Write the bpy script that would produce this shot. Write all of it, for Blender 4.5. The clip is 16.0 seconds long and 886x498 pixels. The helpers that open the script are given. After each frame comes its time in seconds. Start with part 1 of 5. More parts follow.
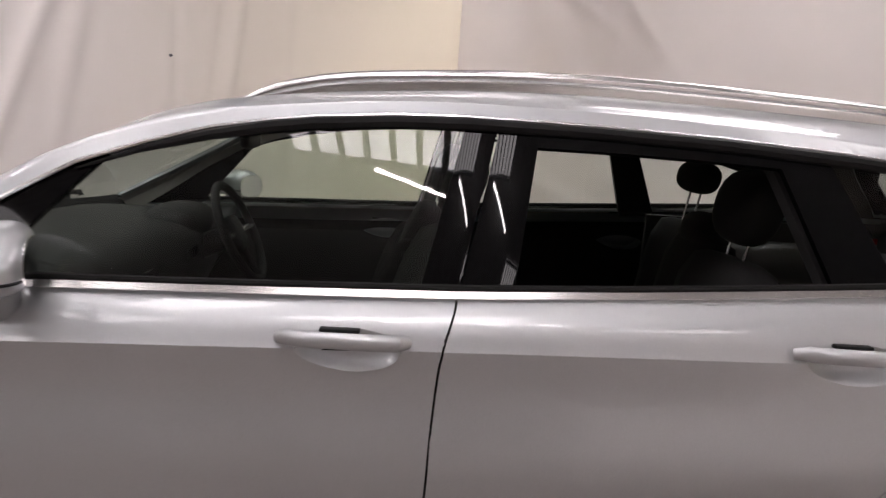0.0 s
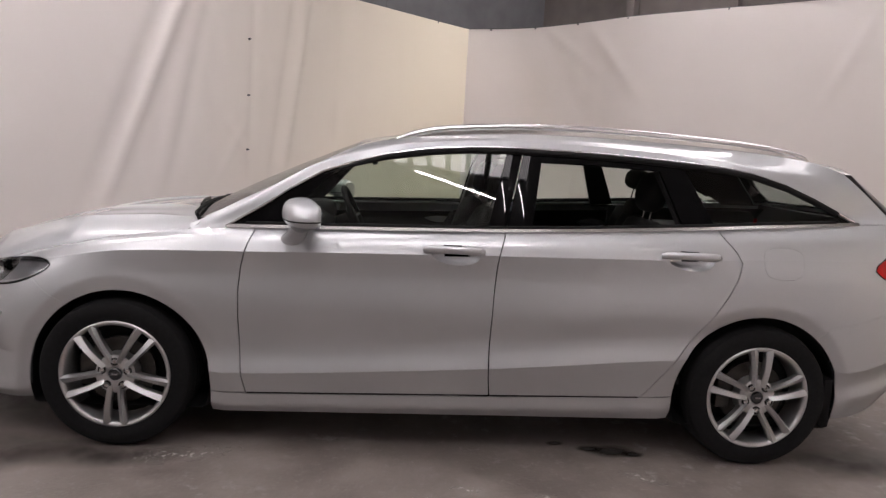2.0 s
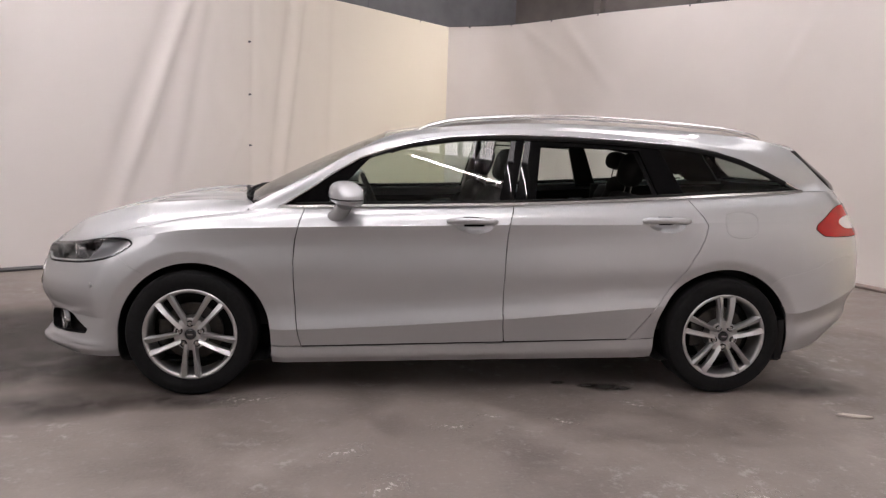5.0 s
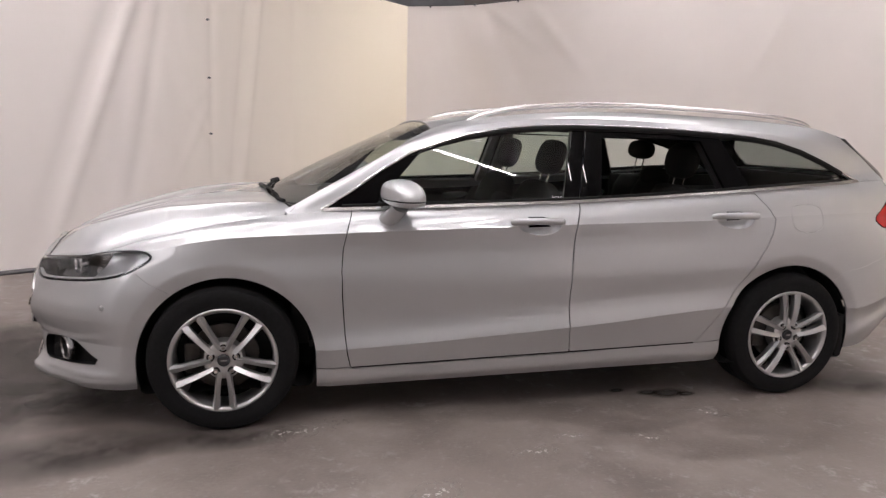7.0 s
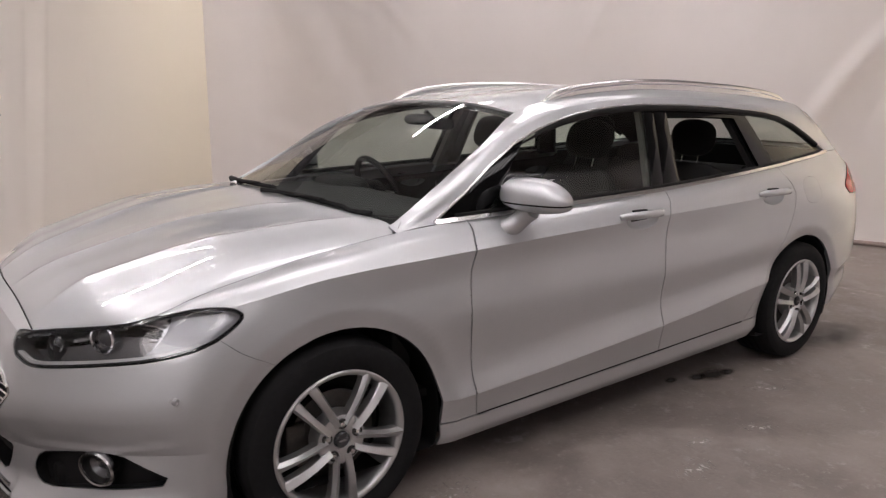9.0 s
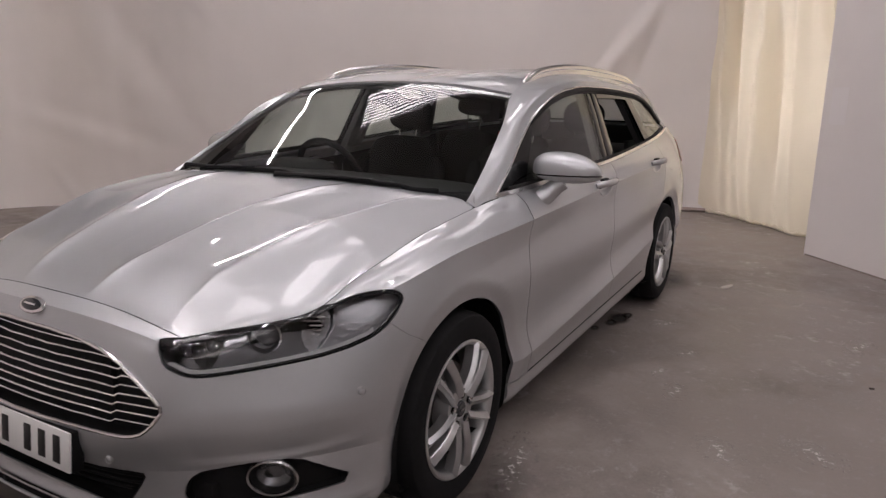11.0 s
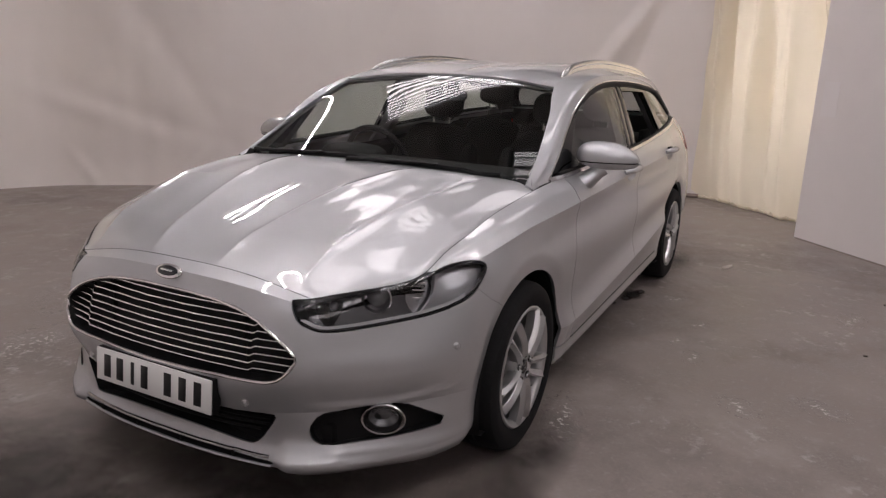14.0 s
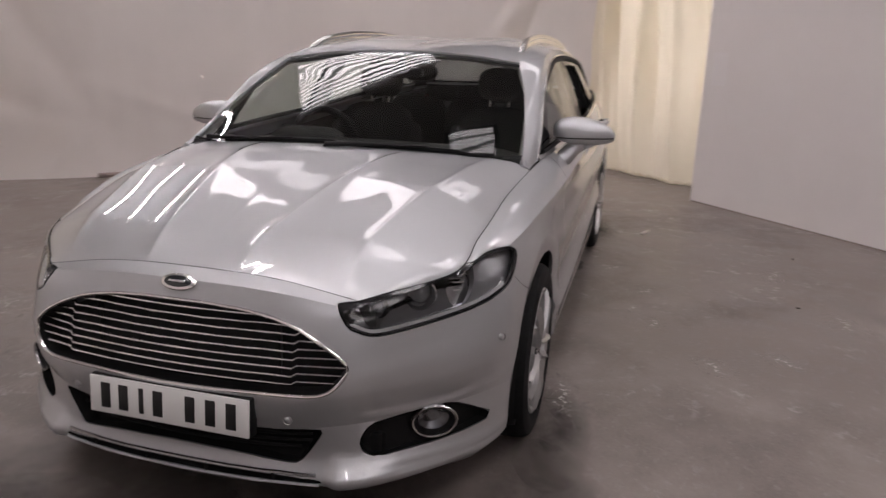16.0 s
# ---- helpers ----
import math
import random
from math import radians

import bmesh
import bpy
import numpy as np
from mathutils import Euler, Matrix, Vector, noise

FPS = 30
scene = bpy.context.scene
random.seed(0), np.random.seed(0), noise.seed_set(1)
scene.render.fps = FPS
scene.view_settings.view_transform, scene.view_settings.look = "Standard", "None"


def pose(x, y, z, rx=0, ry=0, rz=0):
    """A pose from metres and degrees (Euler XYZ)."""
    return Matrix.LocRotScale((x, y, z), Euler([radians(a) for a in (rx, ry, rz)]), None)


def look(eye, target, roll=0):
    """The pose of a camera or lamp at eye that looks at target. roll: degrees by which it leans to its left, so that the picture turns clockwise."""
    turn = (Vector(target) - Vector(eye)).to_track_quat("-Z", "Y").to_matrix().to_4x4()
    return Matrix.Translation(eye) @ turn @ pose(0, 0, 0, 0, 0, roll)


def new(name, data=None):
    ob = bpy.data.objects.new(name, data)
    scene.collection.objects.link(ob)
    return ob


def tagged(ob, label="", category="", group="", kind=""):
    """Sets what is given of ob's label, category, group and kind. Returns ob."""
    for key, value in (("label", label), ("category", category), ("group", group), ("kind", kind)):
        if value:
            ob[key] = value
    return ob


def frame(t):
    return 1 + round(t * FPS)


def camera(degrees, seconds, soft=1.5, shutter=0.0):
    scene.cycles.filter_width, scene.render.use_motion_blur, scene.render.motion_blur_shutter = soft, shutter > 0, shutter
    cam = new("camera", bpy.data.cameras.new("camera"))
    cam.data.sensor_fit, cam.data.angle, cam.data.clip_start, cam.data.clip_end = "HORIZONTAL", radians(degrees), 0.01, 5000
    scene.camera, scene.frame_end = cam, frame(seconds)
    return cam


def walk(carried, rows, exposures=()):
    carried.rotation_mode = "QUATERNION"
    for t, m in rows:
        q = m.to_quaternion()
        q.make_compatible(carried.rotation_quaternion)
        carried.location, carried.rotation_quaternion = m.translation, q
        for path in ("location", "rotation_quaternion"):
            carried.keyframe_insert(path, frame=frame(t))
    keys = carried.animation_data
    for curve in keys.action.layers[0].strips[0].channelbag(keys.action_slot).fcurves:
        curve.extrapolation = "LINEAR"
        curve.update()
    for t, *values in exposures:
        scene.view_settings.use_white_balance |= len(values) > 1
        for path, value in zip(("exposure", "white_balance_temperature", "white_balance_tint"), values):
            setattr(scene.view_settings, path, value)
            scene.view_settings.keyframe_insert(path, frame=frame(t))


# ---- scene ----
cam = camera(63.8, 16.0, soft=1.3, shutter=0.3)
PATH = [
    (0, (0.119, -2.272, 1.352), (0.222, -0.301, 1.028), 4.0),
    (0.5, (0.024, -2.667, 1.384), (0.091, -0.697, 1.049), 4.0),
    (1, (-0.074, -3.129, 1.368), (-0.019, -1.152, 1.065), 4.2),
    (1.5, (-0.109, -3.537, 1.374), (-0.091, -1.556, 1.099), 3.2),
    (2, (-0.234, -3.932, 1.36), (-0.11, -1.955, 1.085), 3.3),
    (2.5, (-0.285, -4.229, 1.357), (-0.154, -2.253, 1.075), 3.3),
    (3, (-0.401, -4.424, 1.36), (-0.265, -2.445, 1.1), 2.1),
    (3.5, (-0.477, -4.546, 1.359), (-0.251, -2.579, 1.077), 1.9),
    (5.8, (-0.595, -4.519, 1.31), (-0.412, -2.55, 1.014), 2.3),
    (6, (-0.645, -4.482, 1.333), (-0.48, -2.513, 1.022), 3.0),
    (6.5, (-0.915, -4.282, 1.358), (-0.644, -2.327, 1.037), 1.3),
    (7, (-1.165, -4.039, 1.352), (-0.726, -2.117, 1.02), 1.4),
    (7.5, (-1.458, -3.786, 1.357), (-0.761, -1.942, 1.019), 0.7),
    (8, (-1.821, -3.496, 1.344), (-0.967, -1.722, 0.993), 0.3),
    (8.5, (-2.083, -3.18, 1.382), (-1.081, -1.493, 0.996), 1.0),
    (9, (-2.43, -2.791, 1.403), (-1.264, -1.22, 0.991), 0.6),
    (9.2, (-2.513, -2.657, 1.388), (-1.287, -1.132, 0.972), 1.9),
    (11.3, (-3.498, -1.841, 1.363), (-1.779, -0.921, 0.916), 0.9),
    (11.5, (-3.573, -1.791, 1.37), (-1.847, -0.885, 0.92), 1.1),
    (12, (-3.719, -1.744, 1.366), (-1.946, -0.923, 0.94), 1.5),
    (12.5, (-3.783, -1.756, 1.384), (-2.04, -0.884, 0.934), 1.3),
    (13, (-3.808, -1.778, 1.4), (-2.072, -0.899, 0.936), 1.4),
    (13.5, (-3.813, -1.784, 1.404), (-2.089, -0.89, 0.925), 1.8),
    (14, (-3.814, -1.785, 1.402), (-2.093, -0.886, 0.921), 2.0),
    (14.5, (-3.812, -1.787, 1.404), (-2.092, -0.888, 0.923), 2.3),
    (15, (-3.75, -1.791, 1.386), (-2.015, -0.919, 0.906), 2.0),
    (15.5, (-3.702, -1.630, 1.386), (-2.034, -0.671, 0.842), 4.5),
    (15.8, (-3.81, -1.38, 1.396), (-2.032, -0.65, 0.842), 1.9),
    (16, (-3.904, -1.235, 1.398), (-2.052, -0.704, 0.862), 1.3),
]
walk(cam, [(t, look(eye, target, roll)) for t, eye, target, roll in PATH],
     exposures=[(0.0, 1.2, 6400, 8), (0.5, 1.04, 6400, 8), (1.5, 1.03, 6400, 8), (2.5, 1.2, 6400, 7.5), (3.5, 1.3, 6400, 7), (6.0, 1.3, 6400, 7), (7.5, 1.38, 6400, 7), (8.3, 1.34, 6400, 7), (9.0, 1.17, 6420, 7.5), (11.5, 0.7, 6420, 10), (13.0, 0.76, 6420, 10), (16.0, 0.72, 6420, 10)])

# ---- light and world ----
world = bpy.data.worlds.new("world")
scene.world = world
world.use_nodes = True
world.node_tree.nodes["Background"].inputs[0].default_value = (0.05, 0.055, 0.065, 1)
world.node_tree.nodes["Background"].inputs[1].default_value = 1.0


# ---- helpers for materials and meshes ----
def material(name, color, rough=0.5, metal=0.0, coat=0.0, bump=0.0, scale=8.0, vary=0.0, detail=6.0, spread=(1, 1, 1), shine=0.5):
    """A principled material with noise in its colour and relief, in metres."""
    m = bpy.data.materials.new(name)
    m.use_nodes = True
    n, l = m.node_tree.nodes, m.node_tree.links
    b = n["Principled BSDF"]
    b.inputs["Base Color"].default_value = (*color, 1)
    b.inputs["Roughness"].default_value, b.inputs["Metallic"].default_value = rough, metal
    b.inputs["Specular IOR Level"].default_value = shine
    b.inputs["Coat Weight"].default_value, b.inputs["Coat Roughness"].default_value = coat, 0.04
    if bump or vary:
        co, mp, tx = n.new("ShaderNodeTexCoord"), n.new("ShaderNodeMapping"), n.new("ShaderNodeTexNoise")
        mp.inputs["Scale"].default_value = spread
        tx.inputs["Scale"].default_value, tx.inputs["Detail"].default_value = scale, detail
        l.new(co.outputs["Object"], mp.inputs["Vector"])
        l.new(mp.outputs["Vector"], tx.inputs["Vector"])
        if vary:
            hsv, mr = n.new("ShaderNodeHueSaturation"), n.new("ShaderNodeMapRange")
            hsv.inputs["Color"].default_value = (*color, 1)
            mr.inputs["From Min"].default_value, mr.inputs["From Max"].default_value = 0.3, 0.7
            mr.inputs["To Min"].default_value, mr.inputs["To Max"].default_value = 1 - vary, 1 + vary
            l.new(tx.outputs["Fac"], mr.inputs["Value"])
            l.new(mr.outputs["Result"], hsv.inputs["Value"])
            l.new(hsv.outputs["Color"], b.inputs["Base Color"])
        if bump:
            bp = n.new("ShaderNodeBump")
            bp.inputs["Strength"].default_value, bp.inputs["Distance"].default_value = 0.5, bump
            l.new(tx.outputs["Fac"], bp.inputs["Height"])
            l.new(bp.outputs["Normal"], b.inputs["Normal"])
    return m


def glow(name, color, power):
    m = bpy.data.materials.new(name)
    m.use_nodes = True
    b = m.node_tree.nodes["Principled BSDF"]
    b.inputs["Base Color"].default_value = (*color, 1)
    b.inputs["Emission Color"].default_value = (*color, 1)
    b.inputs["Emission Strength"].default_value = power
    return m


def mesh_of(name, verts, faces, mat, smooth=False):
    me = bpy.data.meshes.new(name)
    me.from_pydata([tuple(v) for v in verts], [], faces)
    if mat:
        me.materials.append(mat)
    if smooth:
        me.polygons.foreach_set("use_smooth", [True] * len(me.polygons))
    me.update()
    return me


def thing(name, label, category, group="", kind="", at=None):
    ob = new(name)
    if at is not None:
        ob.matrix_basis = at
    return tagged(ob, label, category, group, kind)


def piece(name, verts, faces, mat, parent=None, label="", smooth=False):
    """One mesh object under a thing or a part."""
    ob = new(name, mesh_of(name, verts, faces, mat, smooth))
    if parent is not None:
        ob.parent = parent
    return tagged(ob, label)


def part(name, bm, mat, parent=None, label="", smooth=True, angle=35):
    me = bpy.data.meshes.new(name)
    if smooth:
        for f in bm.faces:
            f.smooth = True
        for e in bm.edges:
            if len(e.link_faces) == 2 and e.calc_face_angle(0) > radians(angle):
                e.smooth = False
    bm.to_mesh(me)
    bm.free()
    me.materials.append(mat)
    ob = new(name, me)
    if parent is not None:
        ob.parent = parent
    return tagged(ob, label)


def box(x0, x1, y0, y1, z0, z1, bevel=0.0, m=None):
    bm = bmesh.new()
    bmesh.ops.create_cube(bm, size=1)
    for v in bm.verts:
        v.co = Vector(((x0 + x1) / 2 + v.co.x * (x1 - x0), (y0 + y1) / 2 + v.co.y * (y1 - y0), (z0 + z1) / 2 + v.co.z * (z1 - z0)))
    if bevel:
        bmesh.ops.bevel(bm, geom=bm.edges[:], offset=bevel, segments=2, affect="EDGES", profile=0.5)
    if m is not None:
        bm.transform(m)
    return bm


def spline(points, t):
    """A Catmull-Rom curve through rows whose first number is the parameter."""
    if t <= points[0][0]:
        return np.array(points[0][1:], float)
    if t >= points[-1][0]:
        return np.array(points[-1][1:], float)
    for i in range(len(points) - 1):
        if points[i][0] <= t <= points[i + 1][0]:
            break
    p = [np.array(q, float) for q in points]
    a, b = p[i], p[i + 1]
    h = b[0] - a[0]

    def slope(k):
        lo, hi = max(k - 1, 0), min(k + 1, len(p) - 1)
        m = (p[hi][1:] - p[lo][1:]) / (p[hi][0] - p[lo][0])
        if lo == k or hi == k:
            return m
        before, after = (p[k][1:] - p[lo][1:]) / (p[k][0] - p[lo][0]), (p[hi][1:] - p[k][1:]) / (p[hi][0] - p[k][0])
        most = 2.2 * np.minimum(np.abs(before), np.abs(after)) + 0.15 * np.maximum(np.abs(before), np.abs(after))
        return np.clip(m, -most, most)

    s = (t - a[0]) / h
    m0, m1 = slope(i) * h, slope(i + 1) * h
    return (2 * s**3 - 3 * s**2 + 1) * a[1:] + (s**3 - 2 * s**2 + s) * m0 + (-2 * s**3 + 3 * s**2) * b[1:] + (s**3 - s**2) * m1


def tube(points, size, closed=False, sides=8, flat=1.0, caps=True):
    """A rod along points; size: one radius or one for each point; flat squashes it in height."""
    p = [Vector(q) for q in points]
    bm, rings = bmesh.new(), []
    for k, q in enumerate(p):
        a = p[k - 1] if k or closed else q
        b = p[(k + 1) % len(p)] if k < len(p) - 1 or closed else q
        d = (b - a).normalized()
        s = d.cross(Vector((0, 0, 1)))
        s = s.normalized() if s.length > 1e-4 else Vector((0, 1, 0))
        w = s.cross(d)
        r = size[k] if isinstance(size, (list, tuple)) else size
        rings.append([bm.verts.new(q + r * (math.cos(c) * s + flat * math.sin(c) * w)) for c in (2 * math.pi * i / sides for i in range(sides))])
    pairs = list(zip(rings, rings[1:])) + ([(rings[-1], rings[0])] if closed else [])
    for a, b in pairs:
        for i in range(sides):
            bm.faces.new((a[i], a[(i + 1) % sides], b[(i + 1) % sides], b[i]))
    if caps and not closed:
        bm.faces.new(rings[0])
        bm.faces.new(rings[-1][::-1])
    bmesh.ops.recalc_face_normals(bm, faces=bm.faces)
    return bm


# ---- materials of the bay ----
def concrete():
    """Worn concrete: broad damp patches, chipped pale scuffs, fine grain."""
    m = bpy.data.materials.new("worn_concrete")
    m.use_nodes = True
    n, l = m.node_tree.nodes, m.node_tree.links
    b = n["Principled BSDF"]
    co = n.new("ShaderNodeTexCoord")

    def layer(scale, detail, lo, hi, rough=0.55):
        t, r = n.new("ShaderNodeTexNoise"), n.new("ShaderNodeMapRange")
        t.inputs["Scale"].default_value, t.inputs["Detail"].default_value, t.inputs["Roughness"].default_value = scale, detail, rough
        r.inputs["From Min"].default_value, r.inputs["From Max"].default_value = lo, hi
        l.new(co.outputs["Object"], t.inputs["Vector"])
        l.new(t.outputs["Fac"], r.inputs["Value"])
        return r.outputs[0], t.outputs["Fac"]

    def mixed(fac, a, c):
        x = n.new("ShaderNodeMix")
        x.data_type = "RGBA"
        l.new(fac, x.inputs["Factor"])
        for slot, v in ((x.inputs["A"], a), (x.inputs["B"], c)):
            if isinstance(v, tuple):
                slot.default_value = (*v, 1)
            else:
                l.new(v, slot)
        return x.outputs["Result"]

    broad, _ = layer(0.7, 6, 0.38, 0.62)
    mid, _ = layer(3.2, 9, 0.38, 0.62, 0.7)
    chips, _ = layer(9.0, 10, 0.545, 0.63, 0.75)
    where, _ = layer(1.3, 4, 0.47, 0.60)
    damp, _ = layer(0.55, 7, 0.52, 0.60, 0.62)
    speck, _ = layer(26.0, 8, 0.56, 0.66, 0.7)
    fine, raw = layer(60, 6, 0.2, 0.8)
    base = mixed(broad, (0.224, 0.19, 0.173), (0.295, 0.258, 0.238))
    base = mixed(mid, mixed(fine, (0.148, 0.124, 0.113), (0.199, 0.17, 0.155)), base)
    mul = n.new("ShaderNodeMath")
    mul.operation = "MULTIPLY"
    l.new(chips, mul.inputs[0])
    l.new(where, mul.inputs[1])
    damped = n.new("ShaderNodeMath")
    damped.operation, damped.inputs[1].default_value = "MULTIPLY", 0.55
    l.new(damp, damped.inputs[0])
    base = mixed(damped.outputs[0], base, (0.113, 0.094, 0.084))
    dusty = n.new("ShaderNodeMath")
    dusty.operation, dusty.inputs[1].default_value = "MULTIPLY", 0.35
    l.new(speck, dusty.inputs[0])
    base = mixed(dusty.outputs[0], base, (0.321, 0.292, 0.277))
    pale = n.new("ShaderNodeMath")
    pale.operation, pale.inputs[1].default_value = "MULTIPLY", 0.7
    l.new(mul.outputs[0], pale.inputs[0])
    out = mixed(pale.outputs[0], base, (0.392, 0.363, 0.345))
    l.new(out, b.inputs["Base Color"])
    rr = n.new("ShaderNodeMapRange")
    rr.inputs["To Min"].default_value, rr.inputs["To Max"].default_value = 0.34, 0.62
    l.new(mid, rr.inputs["Value"])
    l.new(rr.outputs[0], b.inputs["Roughness"])
    bp = n.new("ShaderNodeBump")
    bp.inputs["Strength"].default_value, bp.inputs["Distance"].default_value = 0.35, 0.004
    l.new(raw, bp.inputs["Height"])
    l.new(bp.outputs["Normal"], b.inputs["Normal"])
    return m


def glow_tinted_cloth():
    """White cloth with the yellow glow of light behind it painted in towards one end."""
    m = material("glow_tinted_cloth", (0.84, 0.795, 0.77), 0.75, bump=0.006, scale=1.2)
    n, l = m.node_tree.nodes, m.node_tree.links
    co, sp, r, x = n.new("ShaderNodeTexCoord"), n.new("ShaderNodeSeparateXYZ"), n.new("ShaderNodeMapRange"), n.new("ShaderNodeMix")
    x.data_type = "RGBA"
    r.inputs["From Min"].default_value, r.inputs["From Max"].default_value = -2.6, -0.1
    x.inputs["A"].default_value, x.inputs["B"].default_value = (0.84, 0.795, 0.77, 1), (0.82, 0.75, 0.62, 1)
    l.new(co.outputs["Object"], sp.inputs[0])
    l.new(sp.outputs["X"], r.inputs["Value"])
    l.new(r.outputs[0], x.inputs["Factor"])
    l.new(x.outputs["Result"], n["Principled BSDF"].inputs["Base Color"])
    return m


def lit_through(m, colour, share):
    """Lets light from behind through a cloth."""
    n, l = m.node_tree.nodes, m.node_tree.links
    thin, blend = n.new("ShaderNodeBsdfTranslucent"), n.new("ShaderNodeMixShader")
    thin.inputs["Color"].default_value, blend.inputs[0].default_value = (*colour, 1), share
    l.new(n["Principled BSDF"].outputs[0], blend.inputs[1])
    l.new(thin.outputs[0], blend.inputs[2])
    l.new(blend.outputs[0], n["Material Output"].inputs["Surface"])
    return m


CONCRETE = concrete()
CLOTH = material("white_cloth", (0.76, 0.715, 0.69), 0.75, bump=0.006, scale=1.2, vary=0.03)
GLOWCLOTH = lit_through(glow_tinted_cloth(), (0.88, 0.81, 0.62), 0.10)
CREAM = material("cream_cloth", (0.84, 0.785, 0.68), 0.75, bump=0.01, scale=1.5, vary=0.05)
lit_through(CREAM, (0.9, 0.82, 0.63), 0.34)
BOARD = material("white_board", (0.82, 0.775, 0.755), 0.55, bump=0.002, scale=2.0, vary=0.02)
ROOFSHEET = material("grey_roof_sheet", (0.54, 0.53, 0.535), 0.7, bump=0.01, scale=3.0, vary=0.2)
STEEL = material("painted_steel", (0.09, 0.088, 0.092), 0.5, vary=0.15, scale=4.0)
TUBE = glow("fluorescent_tube", (1.0, 0.914, 0.928), 44.0)
# glow of two added fill panels, east and south-west of the car
SIDEFILL = glow("side_fill_panel", (1.0, 0.914, 0.93), 2.6)
# large unseen panel, added as soft fill for the car's nose
FRONTFILL = glow("front_fill_panel", (1.0, 0.914, 0.93), 1.7)
PANELLIGHT = glow("clean_rooflight", (1.0, 0.914, 0.93), 5.4)
# unseen ceiling panel, added to brighten the west cloth
WESTFILL = glow("west_fill_panel", (1.0, 0.912, 0.928), 2.4)
SOUTHLIGHT = glow("grey_rooflight", (1.0, 0.912, 0.928), 3.6)
OVERLIGHT = glow("frosted_rooflight", (1.0, 0.912, 0.928), 2.6)
DIMLIGHT = glow("dirty_rooflight", (1.0, 0.914, 0.93), 3.4)
CLADDING = material("grey_blue_cladding", (0.12, 0.118, 0.125), 0.5, vary=0.15, scale=3.0)
FOOTSTRIP = material("dusty_foot_strip", (0.3, 0.24, 0.22), 0.7, vary=0.2, scale=6.0)
HALLWALL = material("pale_hall_wall", (0.37, 0.347, 0.334), 0.7, vary=0.15, scale=2.0)
BROWNWALL = material("grey_brown_wall", (0.13, 0.112, 0.105), 0.7, vary=0.2, scale=2.0)

# ---- the bay ----
piece("floor", [(-14, -14, 0), (14, -14, 0), (14, 14, 0), (-14, 14, 0)], [(0, 1, 2, 3)], CONCRETE)
tagged(bpy.data.objects["floor"], "worn grey concrete floor with stains and chips", "floor", kind="structure")

LEFT_WALL = [(-9.5, -1.0), (-7.0, 0.58), (-4.05, 2.48), (-1.89, 3.77), (0.585, 6.2)]
RIGHT_WALL = [(0.585, 6.2), (1.3, 5.85), (1.85, 5.25), (2.4, 4.5), (3.5, 3.4), (4.5, 2.35), (4.97, 1.0), (5.28, 0.3), (5.45, -0.45), (5.5, -1.0)]


def hung_sheet(plan, height, fold, steps, folds, seed, base=0.0, creases=()):
    """A cloth hung along a plan line: folds(u) gives their depth along it."""
    p = [Vector(q) for q in plan]
    far = [0.0]
    for a, b in zip(p, p[1:]):
        far.append(far[-1] + (b - a).length)
    rows = [(d, q.x, q.y) for d, q in zip(far, p)]
    verts, faces, nz = [], [], 54
    for i in range(steps + 1):
        d = far[-1] * i / steps
        c = spline(rows, d)
        e = spline(rows, min(d + 0.02, far[-1])) - spline(rows, max(d - 0.02, 0))
        nrm = Vector((e[1], -e[0])).normalized()
        for k in range(nz + 1):
            z = height * k / nz
            w = noise.noise((d * 1.9, z * 0.25 + 3 * seed, seed)) + 0.5 * noise.noise((d * 5.2, z * 0.35, seed + 5))
            w += 0.35 * noise.noise((d * 1.1 + z * 0.8, z * 0.9, seed + 9))
            w += 0.16 * noise.noise((d * 7.5 + z * 2.2, z * 1.7 - d, seed + 13)) * (0.4 + z / 3)
            o = fold * folds(d / far[-1]) * w
            for at, lean, width, deep, *where in creases:
                o += deep * math.exp(-(((d - at - lean * z) / width) ** 2)) * (math.exp(-(((z - where[0]) / where[1]) ** 2)) if where else min(1.0, 0.25 + z / 2))
            lap = base * max(0.0, 1 - z / 0.35) ** 2
            verts.append((c[0] + nrm.x * (o + lap), c[1] + nrm.y * (o + lap), z))
    for i in range(steps):
        for k in range(nz):
            a = i * (nz + 1) + k
            faces.append((a, a + nz + 1, a + nz + 2, a + 1))
    return verts, faces
v, f = hung_sheet(LEFT_WALL, 3.03, 0.014, 420, lambda u: 0.3 + 0.6 * math.exp(-((u - 0.72) / 0.1) ** 2), 1.0,
                  creases=[(7.36, 0.35, 0.06, 0.034), (7.20, 0.35, 0.09, -0.022), (8.03, 0.19, 0.07, -0.014), (7.9, 0.22, 0.1, 0.016), (9.28, 0.14, 0.05, 0.03), (9.16, 0.13, 0.05, -0.02), (9.0, 0.02, 0.035, -0.012),
                           (9.62, 0.0, 0.04, 0.02, 2.8, 0.25), (10.1, 0.04, 0.07, -0.012), (6.3, 0.25, 0.2, -0.03), (8.2, 0.5, 0.035, 0.014, 1.25, 0.3), (9.9, -0.75, 0.03, -0.012, 1.25, 0.2), (6.9, 1.2, 0.04, 0.014, 1.75, 0.2)])
tagged(piece("wall_west", v, f, GLOWCLOTH, smooth=True), "white photo-bay cloth wall hanging in soft folds", "wall", kind="structure")
